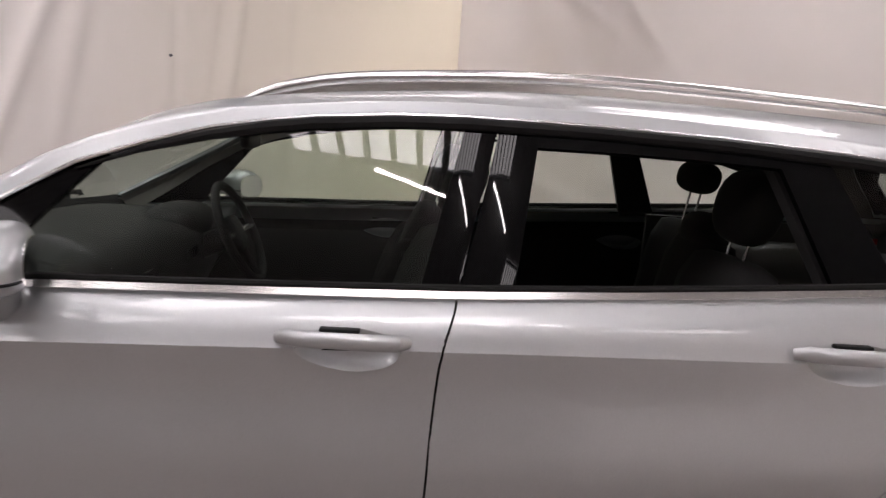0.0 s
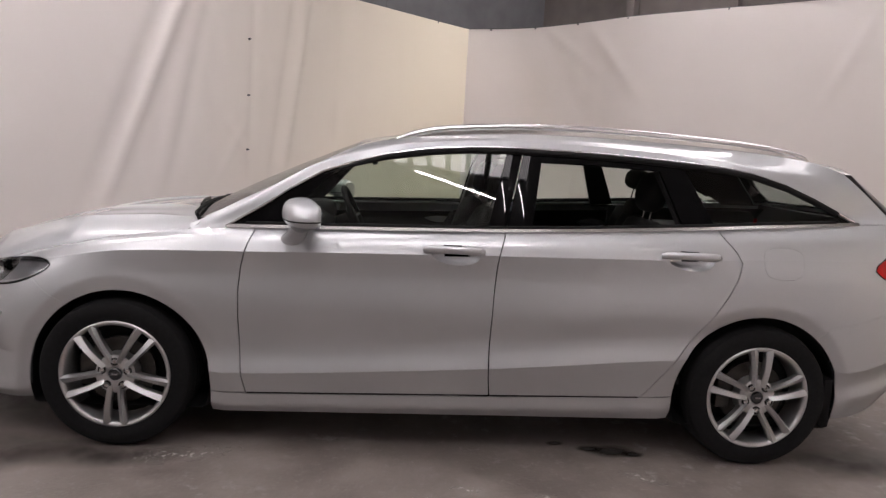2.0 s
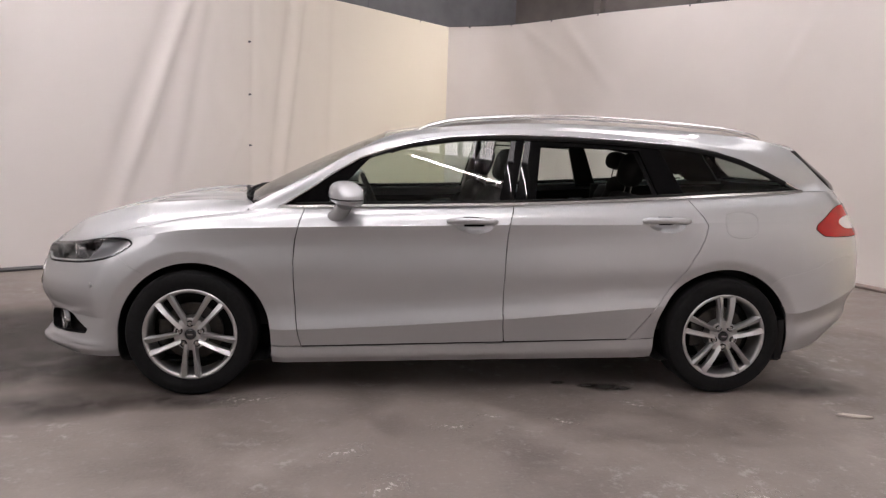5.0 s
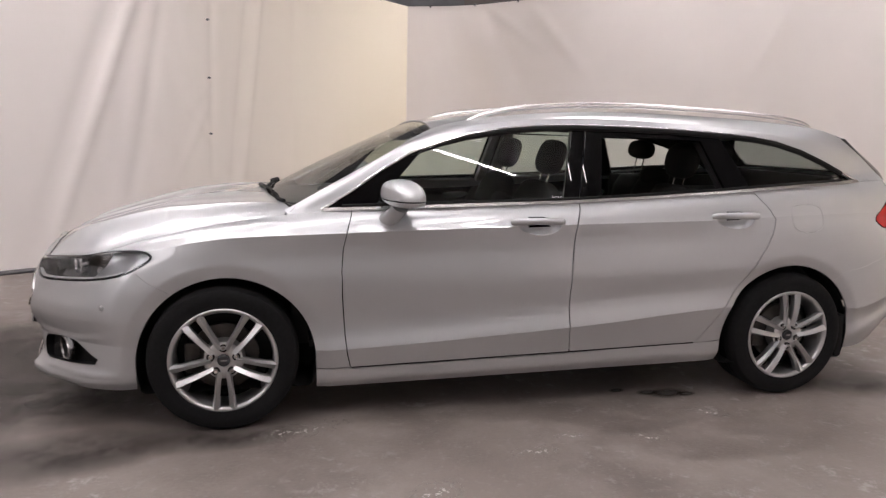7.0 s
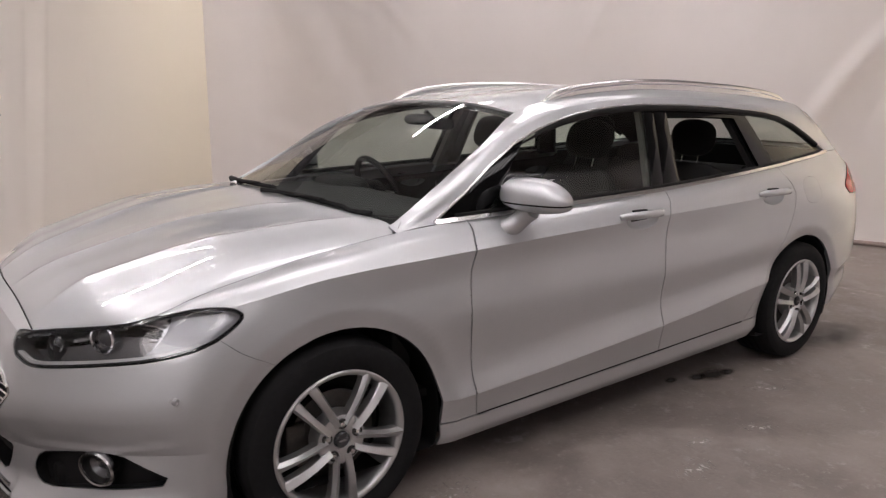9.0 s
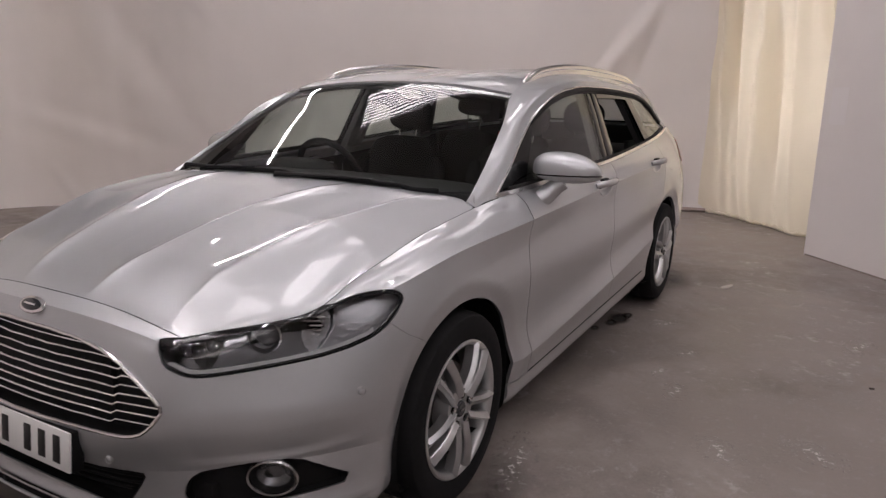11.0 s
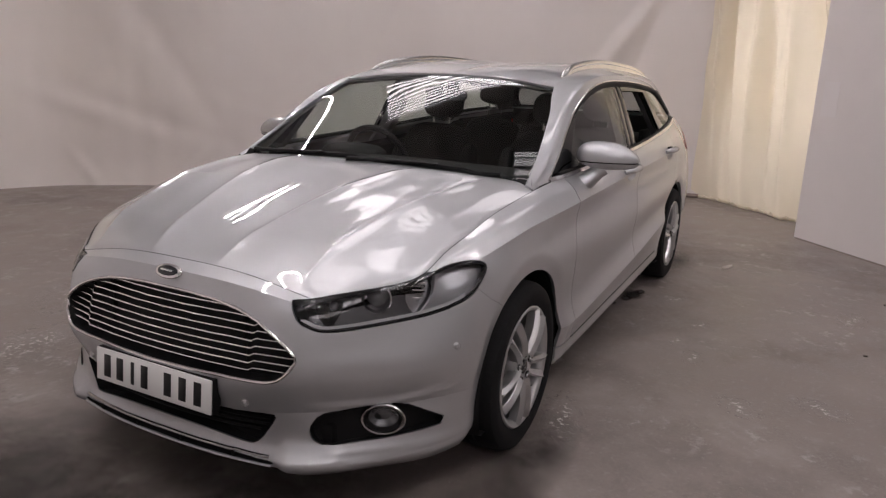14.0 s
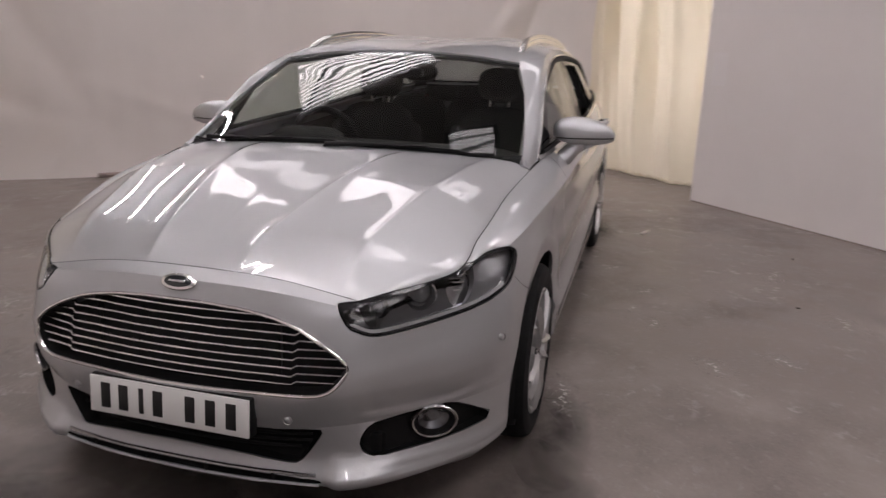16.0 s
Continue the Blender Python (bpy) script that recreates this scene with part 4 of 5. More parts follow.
for d, s in zip(doors, (cup_front, mirrored(cup_front))):
    emit(s, "handle_cup", PAINT, d, depth=0)
for d, s in zip(rear_doors, (cup_rear, mirrored(cup_rear))):
    emit(s, "handle_cup", PAINT, d, depth=0)

# recesses of the nose
emit(whole(grille_hole), "grille_backing", PLASTIC, front, "black grille recess", depth=0.07, floor=True)
emit(whole(intake_hole), "intake_recess", PLASTIC, front, "black lower air intake", depth=0.05, floor=True)
emit(whole(slot_hole), "lip_slot", PLASTIC, front, "dark slot above the lip", depth=0.02, floor=True)
fogs = both(fog_hole, "fog_recess", PLASTIC, front, "black fog lamp recess", depth=0.035, floor=True)


def loops(S):
    """The closed outlines of a sheet, longest first."""
    V, _, F = S
    nxt = {}
    for i, j in edges_of(F):
        nxt.setdefault(i, []).append(j)
    out = []
    while nxt:
        i = next(iter(nxt))
        run = [i]
        while i in nxt:
            j = nxt[i].pop()
            if not nxt[i]:
                del nxt[i]
            i = j
            if i == run[0]:
                break
            run.append(i)
        out.append([Vector(V[k]) for k in run])
    return sorted(out, key=lambda p: -sum((a - b).length for a, b in zip(p, p[1:])))


def evened(points, step):
    """The same closed line with points at even steps."""
    p = points + [points[0]]
    out, want, gone = [], 0.0, 0.0
    for a, b in zip(p, p[1:]):
        d = (b - a).length
        while d > 0 and want <= gone + d:
            out.append(a.lerp(b, (want - gone) / d))
            want += step
        gone += d
    return out


NOSE = skin(LINES, [i * 0.125 for i in range(41)], [4] * 8, [3, 7]).reshape(-1, 3)


def nose_x(y, z):
    d = np.hypot(NOSE[:, 1] + abs(y), NOSE[:, 2] - z)
    k = np.argsort(d)[:4]
    w = 1 / (d[k] + 1e-3)
    return float((NOSE[k, 0] * w).sum() / w.sum())


# ---- lamps ----
lamps = tuple(emit(q, "headlamp", REFLECTOR, car, "clear headlamp with dark inner bezel and chrome projector", depth=0.07, floor=True, way=(0.86, e * 0.5, -0.05)) for q, e in ((headlamp, 1), (mirrored(headlamp), -1)))
facing = Vector((-0.86, -0.5, 0.02)).normalized()


def aimed(x, y, z, way=facing):
    return Matrix.Translation((x, y, z)) @ way.to_track_quat("-Y", "Z").to_matrix().to_4x4()


seal = evened(loops(headlamp)[0], 0.012)
pair("lamp_seal", tube([p + Vector((0.002, 0.001, 0)) for p in seal], 0.0022, closed=True, sides=6), RUBBER, lamps)
for lamp, s in zip(lamps, (headlamp, mirrored(headlamp))):
    emit(moved(s, 0.0015), "lamp_lens", LENS, lamp, "clear polycarbonate lens", depth=0)
# a black border runs round inside the lens, and a pale light strip along its inner and lower edge


def lamp_inset(d):
    return lambda V: np.maximum(head_outline(V), V[:, 1] + 0.474 - 0.7 * (V[:, 2] - 0.72)) + d


def low_half(V):
    return V[:, 2] - (0.712 + 0.13 * (V[:, 0] + 2.05)) if len(V) else np.zeros(0)


lamp_clear, lamp_border = cut(headlamp, lamp_inset(0.008))
strip_zone = cut(lamp_clear, lamp_inset(0.016))[1]
light_strip = cut(strip_zone, lambda V: np.maximum(low_half(V), V[:, 0] + 1.84))[0]
for lamp, q in zip(lamps, (False, True)):
    emit(mirrored(lamp_border) if q else lamp_border, "lamp_border", GLOSSBLACK, lamp, "gloss black border inside the lens", depth=0.012)
    strip = moved(light_strip, -0.006)
    emit(mirrored(strip) if q else strip, "light_strip", LIGHTBAR, lamp, "pale daytime light strip", depth=0.012)
for x, y, z, r, nm in ((-2.045, -0.637, 0.718, 0.036, "projector"), (-2.15, -0.55, 0.702, 0.022, "inner_reflector")):
    bm = lathe([(r * 1.25, 0.02), (r * 1.3, -0.012), (r * 1.18, -0.016), (r * 1.02, -0.004), (r * 0.98, 0.02)], 32)
    bm.transform(aimed(x, y, z))
    rings = pair(nm, bm, CHROME if nm == "projector" else FOGRING, lamps, "chrome projector ring" if nm == "projector" else "chrome inner reflector")
    eye = lathe([(0.0, -0.017), (r * 0.4, -0.014), (r * 0.75, -0.005), (r, 0.012)], 24)
    eye.transform(aimed(x, y, z))
    pair("bulb_lens", eye, GREYLENS if nm == "projector" else BEZEL, rings)
inner_zone = cut(headlamp, lambda V: V[:, 0] + 1.965 - 0.35 * (V[:, 2] - 0.72))[0]
for lamp, s in zip(lamps, (inner_zone, mirrored(inner_zone))):
    emit(moved(s, -0.062), "inner_bezel", BEZEL, lamp, "dark smoked bezel round the projector", depth=0.004)
for k in range(5):
    a = (-1.945, -0.695, 0.705 + 0.0125 * k)
    pair("reflector_rib", box(-0.042 + 0.004 * k, 0.036 + 0.004 * k, -0.006, 0.004, -0.0022, 0.0022, 0.001, aimed(*a)), FOGRING if k % 2 else SATIN, lamps)
outer_zone = cut(headlamp, lambda V: -1.915 + 0.9 * (V[:, 2] - 0.75) - 3.5 * (V[:, 2] - 0.74) ** 2 - V[:, 0])[0]
for lamp, s in zip(lamps, (outer_zone, mirrored(outer_zone))):
    emit(moved(s, -0.022), "indicator_reflector", PALELAMP, lamp, "bright faceted indicator reflector", depth=0.02)
for k in range(3):
    rib = [(-1.895 + 0.05 * k + 0.012 * math.sin(3 * i / 8), -0.742 - 0.022 * k, 0.708 + 0.014 * k + (0.062 - 0.01 * k) * i / 8) for i in range(9)]
    pair("reflector_edge", tube(rib, 0.0028, sides=6), GLOSSBLACK if k == 0 else CHROME, lamps)

white_in, red_out = cut(taillamp, inside_of([(2.075, 0.968), (2.14, 1.0), (2.5, 1.005), (2.5, 0.925), (2.16, 0.925), (2.11, 0.935)], [0, 2], 1), 0.002)
tails = both(moved(red_out, 0.004), "tail_lamp", RED, car, "red tail lamp wrapping round the corner")
for t, s in zip(tails, (white_in, mirrored(white_in))):
    emit(moved(s, 0.004), "reversing_lens", PALE, t, "clear reversing lens")

pair("lamp_seal", tube(evened(loops(taillamp)[0], 0.012), 0.0035, closed=True, sides=6), RUBBER, tails)

# ---- grille, intake, plate, badge, fog lamps ----
half = [p for p in loops(grille_hole)[0] if p.y < -1e-4]
half = sorted(half, key=lambda p: math.atan2(p.z - 0.6, -p.y - 0.25))
ring = [Vector((nose_x(p.y, p.z) - 0.002, p.y, p.z)) for p in half]
low = [p for p in ring if p.z < 0.6]
ring = [Vector((p.x, p.y, p.z)) for p in ring]
outline = ring + [Vector((p.x, -p.y, p.z)) for p in ring[::-1]]
outline = evened(outline, 0.02)
part("grille_surround", tube(outline, 0.0052, closed=True, sides=8), SATIN, front, "satin chrome grille surround")
G = rounded(GRILLE, 1)


def grille_half(z):
    out = 0.0
    for (y0, z0), (y1, z1) in zip(G, G[1:]):
        if (z0 - z) * (z1 - z) <= 0 and z0 != z1:
            out = max(out, -(y0 + (y1 - y0) * (z - z0) / (z1 - z0)))
    return out


for k in range(9):
    z = 0.516 + k * 0.0218
    w = grille_half(z) - 0.010
    if w < 0.1:
        continue
    kink = min(0.36, w - 0.03)
    ys = [-w, -kink - 0.012, -kink] + [-kink + 2 * kink * i / 16 for i in range(1, 16)] + [kink, kink + 0.012, w]
    pts = [(nose_x(y, z) + 0.014 + (0.006 if abs(y) > kink + 0.005 else 0), y, z + (0.007 if abs(y) > kink + 0.005 else 0)) for y in ys]
    part("slat", tube(pts, 0.004, sides=8, flat=0.8), SATIN, front)
for s in (-1, 1):
    part("grille_strut", box(-2.27, -2.255, s * 0.30 - 0.004, s * 0.30 + 0.004, 0.50, 0.69), PLASTIC, front)
lip = [(nose_x(y, 0.252) - 0.006, y, 0.250 + 0.004 * math.cos(y * 5) - 0.06 * y * y) for y in [-0.42 + 0.84 * i / 24 for i in range(25)]]
part("intake_lip", tube(lip, 0.007, sides=8, flat=0.8), FOGRING, front, "thin bright strip under the air intake")
low_lip = [(nose_x(y, 0.222) - 0.004, y, 0.2215 - 0.06 * y * y) for y in [-0.43 + 0.86 * i / 24 for i in range(25)]]
part("lower_lip", tube(low_lip, 0.005, sides=8, flat=0.8), PAINT, front, "painted lower edge of the bumper")
for y in (-0.3, -0.1, 0.1, 0.3):
    part("slot_web", box(nose_x(y, 0.23) - 0.004, nose_x(y, 0.23) + 0.02, y - 0.004, y + 0.004, 0.214, 0.243), PLASTIC, front)
for z in (0.30, 0.32, 0.34):
    w = 0.36 if z < 0.31 else 0.39
    part("intake_slat", tube([(nose_x(y, z) + 0.035, y, z) for y in [-w + 2 * w * i / 14 for i in range(15)]], 0.005, sides=6), PLASTIC, front)

plate_at = pose(-2.368, 0, 0.419, 0, 5, 0)
holder = part("plate_holder", box(-0.004, 0.03, -0.262, 0.262, -0.057, 0.057, 0.003, plate_at), PLASTIC, front, "black plate holder")
plate = part("number_plate", box(-0.012, -0.004, -0.26, 0.26, -0.0555, 0.0555, 0.003, plate_at), PLATE, front, "white plate with a row of black bars")
for y in (0.205, 0.145, 0.085, 0.030, -0.075, -0.140, -0.205):
    w = 0.008 if y == 0.085 else 0.016
    part("plate_bar", box(-0.0132, -0.011, y - w, y + w, -0.038, 0.038, 0.001, plate_at), INK, plate)

bx = nose_x(0, 0.757)
badge_at = Matrix(((0.6, 0, -0.8, bx - 0.004), (0, 1, 0, 0), (0.8, 0, 0.6, 0.757), (0, 0, 0, 1)))
badge = part("badge", ball(0, 0, 0, 0.026, 0.058, 0.008, badge_at.to_3x3().to_4x4(), seg=28), SATIN, front, "oval badge with a bright rim")
badge.location = badge_at.translation
face = part("badge_face", ball(0, 0, 0, 0.021, 0.051, 0.0105, badge_at.to_3x3().to_4x4(), seg=28), BADGE, badge)
mark = box(-0.003, 0.003, -0.026, 0.026, 0.009, 0.0115, 0.001, badge_at.to_3x3().to_4x4())
part("badge_mark", mark, SATIN, badge)
fog_way = Vector((-0.88, -0.47, 0)).normalized()
fog_at = aimed(-2.108, -0.705, 0.356, fog_way) @ Matrix.Scale(0.88, 4)
bm = lathe([(0.056, 0.02), (0.060, -0.006), (0.0565, -0.012), (0.0515, -0.010), (0.0495, 0.0)], 36)
bm.transform(fog_at @ Matrix.Diagonal((1.35, 1, 1, 1)))
fog_rings = pair("fog_lamp", bm, FOGRING, fogs, "round fog lamp with a satin ring")
bm = lathe([(0.0497, -0.004), (0.047, 0.004), (0.040, 0.018)], 36)
bm.transform(fog_at @ Matrix.Diagonal((1.35, 1, 1, 1)))
pair("fog_bezel", bm, PLASTIC, fog_rings)
bm = lathe([(0.0, 0.004), (0.02, 0.006), (0.039, 0.013)], 30)
bm.transform(fog_at @ Matrix.Diagonal((1.35, 1, 1, 1)))
pair("fog_lens", bm, LENS, fog_rings)
bm = lathe([(0.0, 0.035), (0.02, 0.033), (0.039, 0.014)], 30)
bm.transform(fog_at @ Matrix.Diagonal((1.35, 1, 1, 1)))
pair("fog_reflector", bm, BEZEL, fog_rings)
for x, y, z in ((-1.923, -0.8595, 0.566), (-2.331, -0.35, 0.41)):
    bm = ball(0, 0, 0, 0.010, 0.004, 0.010, seg=16)
    bm.transform(aimed(x, y, z, Vector((-0.63, -0.775, 0)) if y < -0.5 else Vector((-1, -0.1, 0))))
    pair("parking_sensor", bm, PAINT, front)
    rim = lathe([(0.0115, -0.0012), (0.0128, -0.0022), (0.0141, -0.0012), (0.0128, 0.004)], 20)
    rim.transform(aimed(x, y, z, Vector((-0.63, -0.775, 0)) if y < -0.5 else Vector((-1, -0.1, 0))))
    pair("sensor_rim", rim, ALLOY, front, "thin grey ring round the sensor")

gap_line = [bent(EDGE, REAR_U * i / 80) + np.array((0, 0.0016, -0.0012)) for i in range(81)]
pair("bonnet_gap", tube([tuple(p) for p in gap_line], 0.0018, sides=6), RUBBER, car)

# ---- handles, mirrors, bright trim, roof rails, wipers ----


def handle(x, z):
    pts = [(x - 0.128, -0.906, z - 0.004), (x - 0.105, -0.922, z + 0.002), (x - 0.06, -0.938, z + 0.004), (x, -0.942, z + 0.005), (x + 0.06, -0.940, z + 0.004), (x + 0.11, -0.930, z + 0.002), (x + 0.132, -0.908, z - 0.002)]
    return tube(pts, [0.009, 0.013, 0.0135, 0.0135, 0.014, 0.014, 0.009], sides=12, flat=1.25)


pair("door_handle", handle(0.003, 0.936), PAINT, doors)
pair("door_handle", handle(1.048, 0.959), PAINT, rear_doors)
# solid black blocks imitate the shade between handle and cup
pair("handle_shadow_gap", box(-0.042, 0.038, -0.9165, -0.895, 0.948, 0.957, 0.003), PLASTIC, doors, "black block standing for the shade behind the handle")
pair("handle_shadow_gap", box(1.002, 1.082, -0.9145, -0.895, 0.971, 0.980, 0.003), PLASTIC, rear_doors, "black block standing for the shade behind the handle")


MIRROR_TURN = Matrix.Translation((-0.645, -0.945, 0)) @ Matrix.Rotation(radians(19), 4, "Z")


def mirror_cap():
    bm = soft_box(-1, 1, -1, 1, -1, 1, power=2.7, seg=40)
    for v in bm.verts:
        a, b, c = v.co  # along, outwards when negative, up
        tip = max(0.0, -b)
        high = 0.080 - 0.026 * tip**2 if c > 0 else 0.052 - 0.012 * tip
        v.co = Vector((min(0.074 * a, 0.064), 0.138 * b, 1.052 + 0.010 * b + high * c * (0.93 + 0.07 * a)))
    bm.transform(MIRROR_TURN)
    return bm


def split_z(bm, z, upper):
    bmesh.ops.bisect_plane(bm, geom=bm.verts[:] + bm.edges[:] + bm.faces[:], plane_co=(0, 0, z), plane_no=(0, 0, 1), clear_inner=upper, clear_outer=not upper)
    return bm


mirrors = pair("door_mirror", split_z(mirror_cap(), 1.043, True), PAINT, doors, "silver door mirror cap")
low_shell = split_z(mirror_cap(), 1.037, False)
pair("lower_shell", low_shell, PAINT, mirrors)
gap_shell = mirror_cap()
gap_shell.transform(Matrix.Translation((-0.645, -0.945, 1.05)) @ Matrix.Diagonal((0.97, 0.97, 0.97, 1)) @ Matrix.Translation((0.645, 0.945, -1.05)))
pair("mirror_body", gap_shell, GLOSSBLACK, mirrors)
bm = soft_box(0.061, 0.067, -0.085, 0.085, 1.0, 1.105, power=3, m=MIRROR_TURN)
pair("mirror_glass", bm, CHROME, mirrors, "mirror glass")
stalk = tube([(-0.715, -0.80, 0.918), (-0.700, -0.845, 0.928), (-0.680, -0.875, 0.955), (-0.660, -0.905, 0.99), (-0.65, -0.93, 1.012)], [0.058, 0.055, 0.046, 0.042, 0.045], sides=16, flat=0.8)
pair("mirror_stalk", stalk, PAINT, mirrors)



def on_cabin(x, z):
    V = CABIN[0]
    near = (np.abs(V[:, 1]) > 0.5)
    d = np.hypot(V[:, 0] - x, V[:, 2] - z) + np.where(near, 0, 9)
    k = np.argsort(d)[:4]
    w = 1 / (d[k] + 1e-3)
    return float((V[k, 1] * w).sum() / w.sum())


belt_pts = []
for i in range(70):
    x = -0.985 + (1.905 + 0.985) * i / 69
    lowline = DLO[18:] + DLO[:1]
    z = float(np.interp(x, [p[0] for p in lowline[::-1]], [p[1] for p in lowline[::-1]]))
    belt_pts.append((x, on_cabin(x, z) - 0.003, z + 0.001))
bm = bmesh.new()
rings = [[bm.verts.new((x, y - o, z + u)) for o, u in ((-0.004, -0.008), (0.009, -0.008), (0.0115, -0.004), (0.001, 0.0095), (-0.004, 0.0105))] for x, y, z in belt_pts]
for a, b in zip(rings, rings[1:]):
    for i in range(5):
        bm.faces.new((a[i], a[(i + 1) % 5], b[(i + 1) % 5], b[i]))
bm.faces.new(rings[0])
bm.faces.new(rings[-1][::-1])
bmesh.ops.recalc_face_normals(bm, faces=bm.faces)
pair("belt_trim", bm, SATIN, car, "chrome strip along the window line", angle=25)
top_pts = [(x, on_cabin(x, z) - 0.001, z) for x, z in DLO[:19]]
pair("window_trim", tube(top_pts, 0.0055, sides=8), SATIN, car, "bright strip over the side windows")
seal_pts = [(x + 0.004, on_cabin(x, z - 0.016) + 0.0, z - 0.014) for x, z in DLO[3:18]]
pair("window_rubber", tube(seal_pts, [0.0115 * min(1, (i + 0.4) / 3) for i in range(len(seal_pts))], sides=8, flat=1.3), PLASTIC, car, "black rubber seal over the side windows")
seal_low = [(x, y + 0.004, z + 0.014) for x, y, z in belt_pts[2:-3]]
pair("belt_rubber", tube(seal_low, 0.008, sides=8), PLASTIC, car, "black rubber strip along the window line")

RAIL = [(-0.275, -0.577, 1.391), (-0.215, -0.572, 1.416), (-0.147, -0.568, 1.437), (-0.034, -0.562, 1.459), (0.194, -0.556, 1.480), (0.395, -0.552, 1.490), (0.686, -0.548, 1.493), (1.131, -0.545, 1.480), (1.433, -0.54, 1.463), (1.60, -0.537, 1.443), (1.70, -0.533, 1.419), (1.745, -0.53, 1.391)]
pts = [tuple(spline([(k, *p) for k, p in enumerate(RAIL)], i / 4)) for i in range(45)]
rails = pair("roof_rail", tube(pts, [0.010 + 0.008 * min(1, i / 5, (44 - i) / 5) for i in range(45)], sides=12, flat=0.9), SATIN, car, "satin silver roof rail")
pts2 = [(x, y - 0.004, z - 0.022 if 6 < i < 38 else z - 0.012) for i, (x, y, z) in enumerate(pts)]
pair("rail_base", tube(pts2, 0.012, sides=8, flat=1.6), SATIN, rails)

cowl_net = net(lambda b: spline(COWL, b) - np.array((0.0, 0, 0.012)), lambda b: spline(BASE, b) + np.array((0.02, 0, 0.006)), lambda a: np.array((-1.25 + 0.008 * a, 0, 1.010 - 0.0 * a)),
               lambda a: (1 - a) * (spline(COWL, 1) - np.array((0, 0, 0.012))) + a * (spline(BASE, 1) + np.array((0.02, 0, 0.006))), 6, 30, True, lambda p, a, b: p)
emit(whole(cowl_net), "cowl", PLASTIC, car, "black plastic cowl under the windscreen", depth=0.05)


def on_screen(y, up):
    """A place on the windscreen, up its slope from 0 at the foot to 1 at the roof."""
    V = screen[0].reshape(41, 37, 3)
    row = V[min(40, int(up * 40))]
    x = np.interp(abs(y), -row[:, 1], row[:, 0])
    z = np.interp(abs(y), -row[:, 1], row[:, 2])
    return Vector((x, y, z))


for y0, y1, u1 in ((0.62, -0.10, 0.07), (0.02, -0.66, 0.06)):
    arm = [on_screen(y0, 0.0) + Vector((-0.015, 0, 0.015)), on_screen(y0, 0.02) + Vector((-0.02, 0, 0.03)), on_screen(y0 * 0.7 + y1 * 0.3, 0.04) + Vector((-0.012, 0, 0.028)), on_screen(y0 * 0.4 + y1 * 0.6, u1) + Vector((-0.008, 0, 0.022))]
    wiper = part("wiper", tube(arm, [0.016, 0.013, 0.008, 0.006], sides=8, flat=0.8), PLASTIC, car, "black windscreen wiper")
    blade = [on_screen(y0 + (y1 - y0) * (0.12 + 0.86 * i / 12), u1 * 0.6 + 0.02 * math.sin(math.pi * i / 12)) + Vector((-0.006, 0, 0.012)) for i in range(13)]
    part("wiper_blade", tube(blade, 0.0065, sides=6, flat=1.5), RUBBER, wiper)
top_band = cut(screen, lambda V: -(V[:, 2] - 1.378 + 0.12 * V[:, 1] ** 2))[0]
emit(whole(moved(top_band, -0.004)), "screen_band", GLOSSBLACK, car, "black band along the top of the windscreen", depth=0)

# ---- wheels ----


def spoke(angle, side, r0, r1):
    """One blade of a twin spoke, from the hub to the rim."""
    bm, rings = bmesh.new(), []
    for i in range(9):
        t = i / 8
        r = r0 + (r1 - r0) * t
        off = side * (0.0185 + 0.0185 * t**0.8)
        w = 0.0135 + 0.0045 * t**2 - 0.0015 * math.sin(math.pi * t)
        y = -0.008 - 0.020 * math.sin(math.pi * min(1, t * 0.9)) * 0.6 + 0.004 * t
        d = 0.034
        c, s = math.cos(angle), math.sin(angle)
        ring = []
        for a, b in ((-w, 0), (-w * 0.8, -0.004), (side * w * 0.45, -0.017), (w * 0.8, -0.004), (w, 0), (w * 0.8, d), (-w * 0.8, d)):
            q = off + a
            ring.append(bm.verts.new((r * c - q * s, y + b, r * s + q * c)))
        rings.append(ring)
    for a, b in zip(rings, rings[1:]):
        for i in range(7):
            bm.faces.new((a[i], a[(i + 1) % 7], b[(i + 1) % 7], b[i]))
    bm.faces.new(rings[0])
    bm.faces.new(rings[-1][::-1])
    bmesh.ops.recalc_face_normals(bm, faces=bm.faces)
    return bm


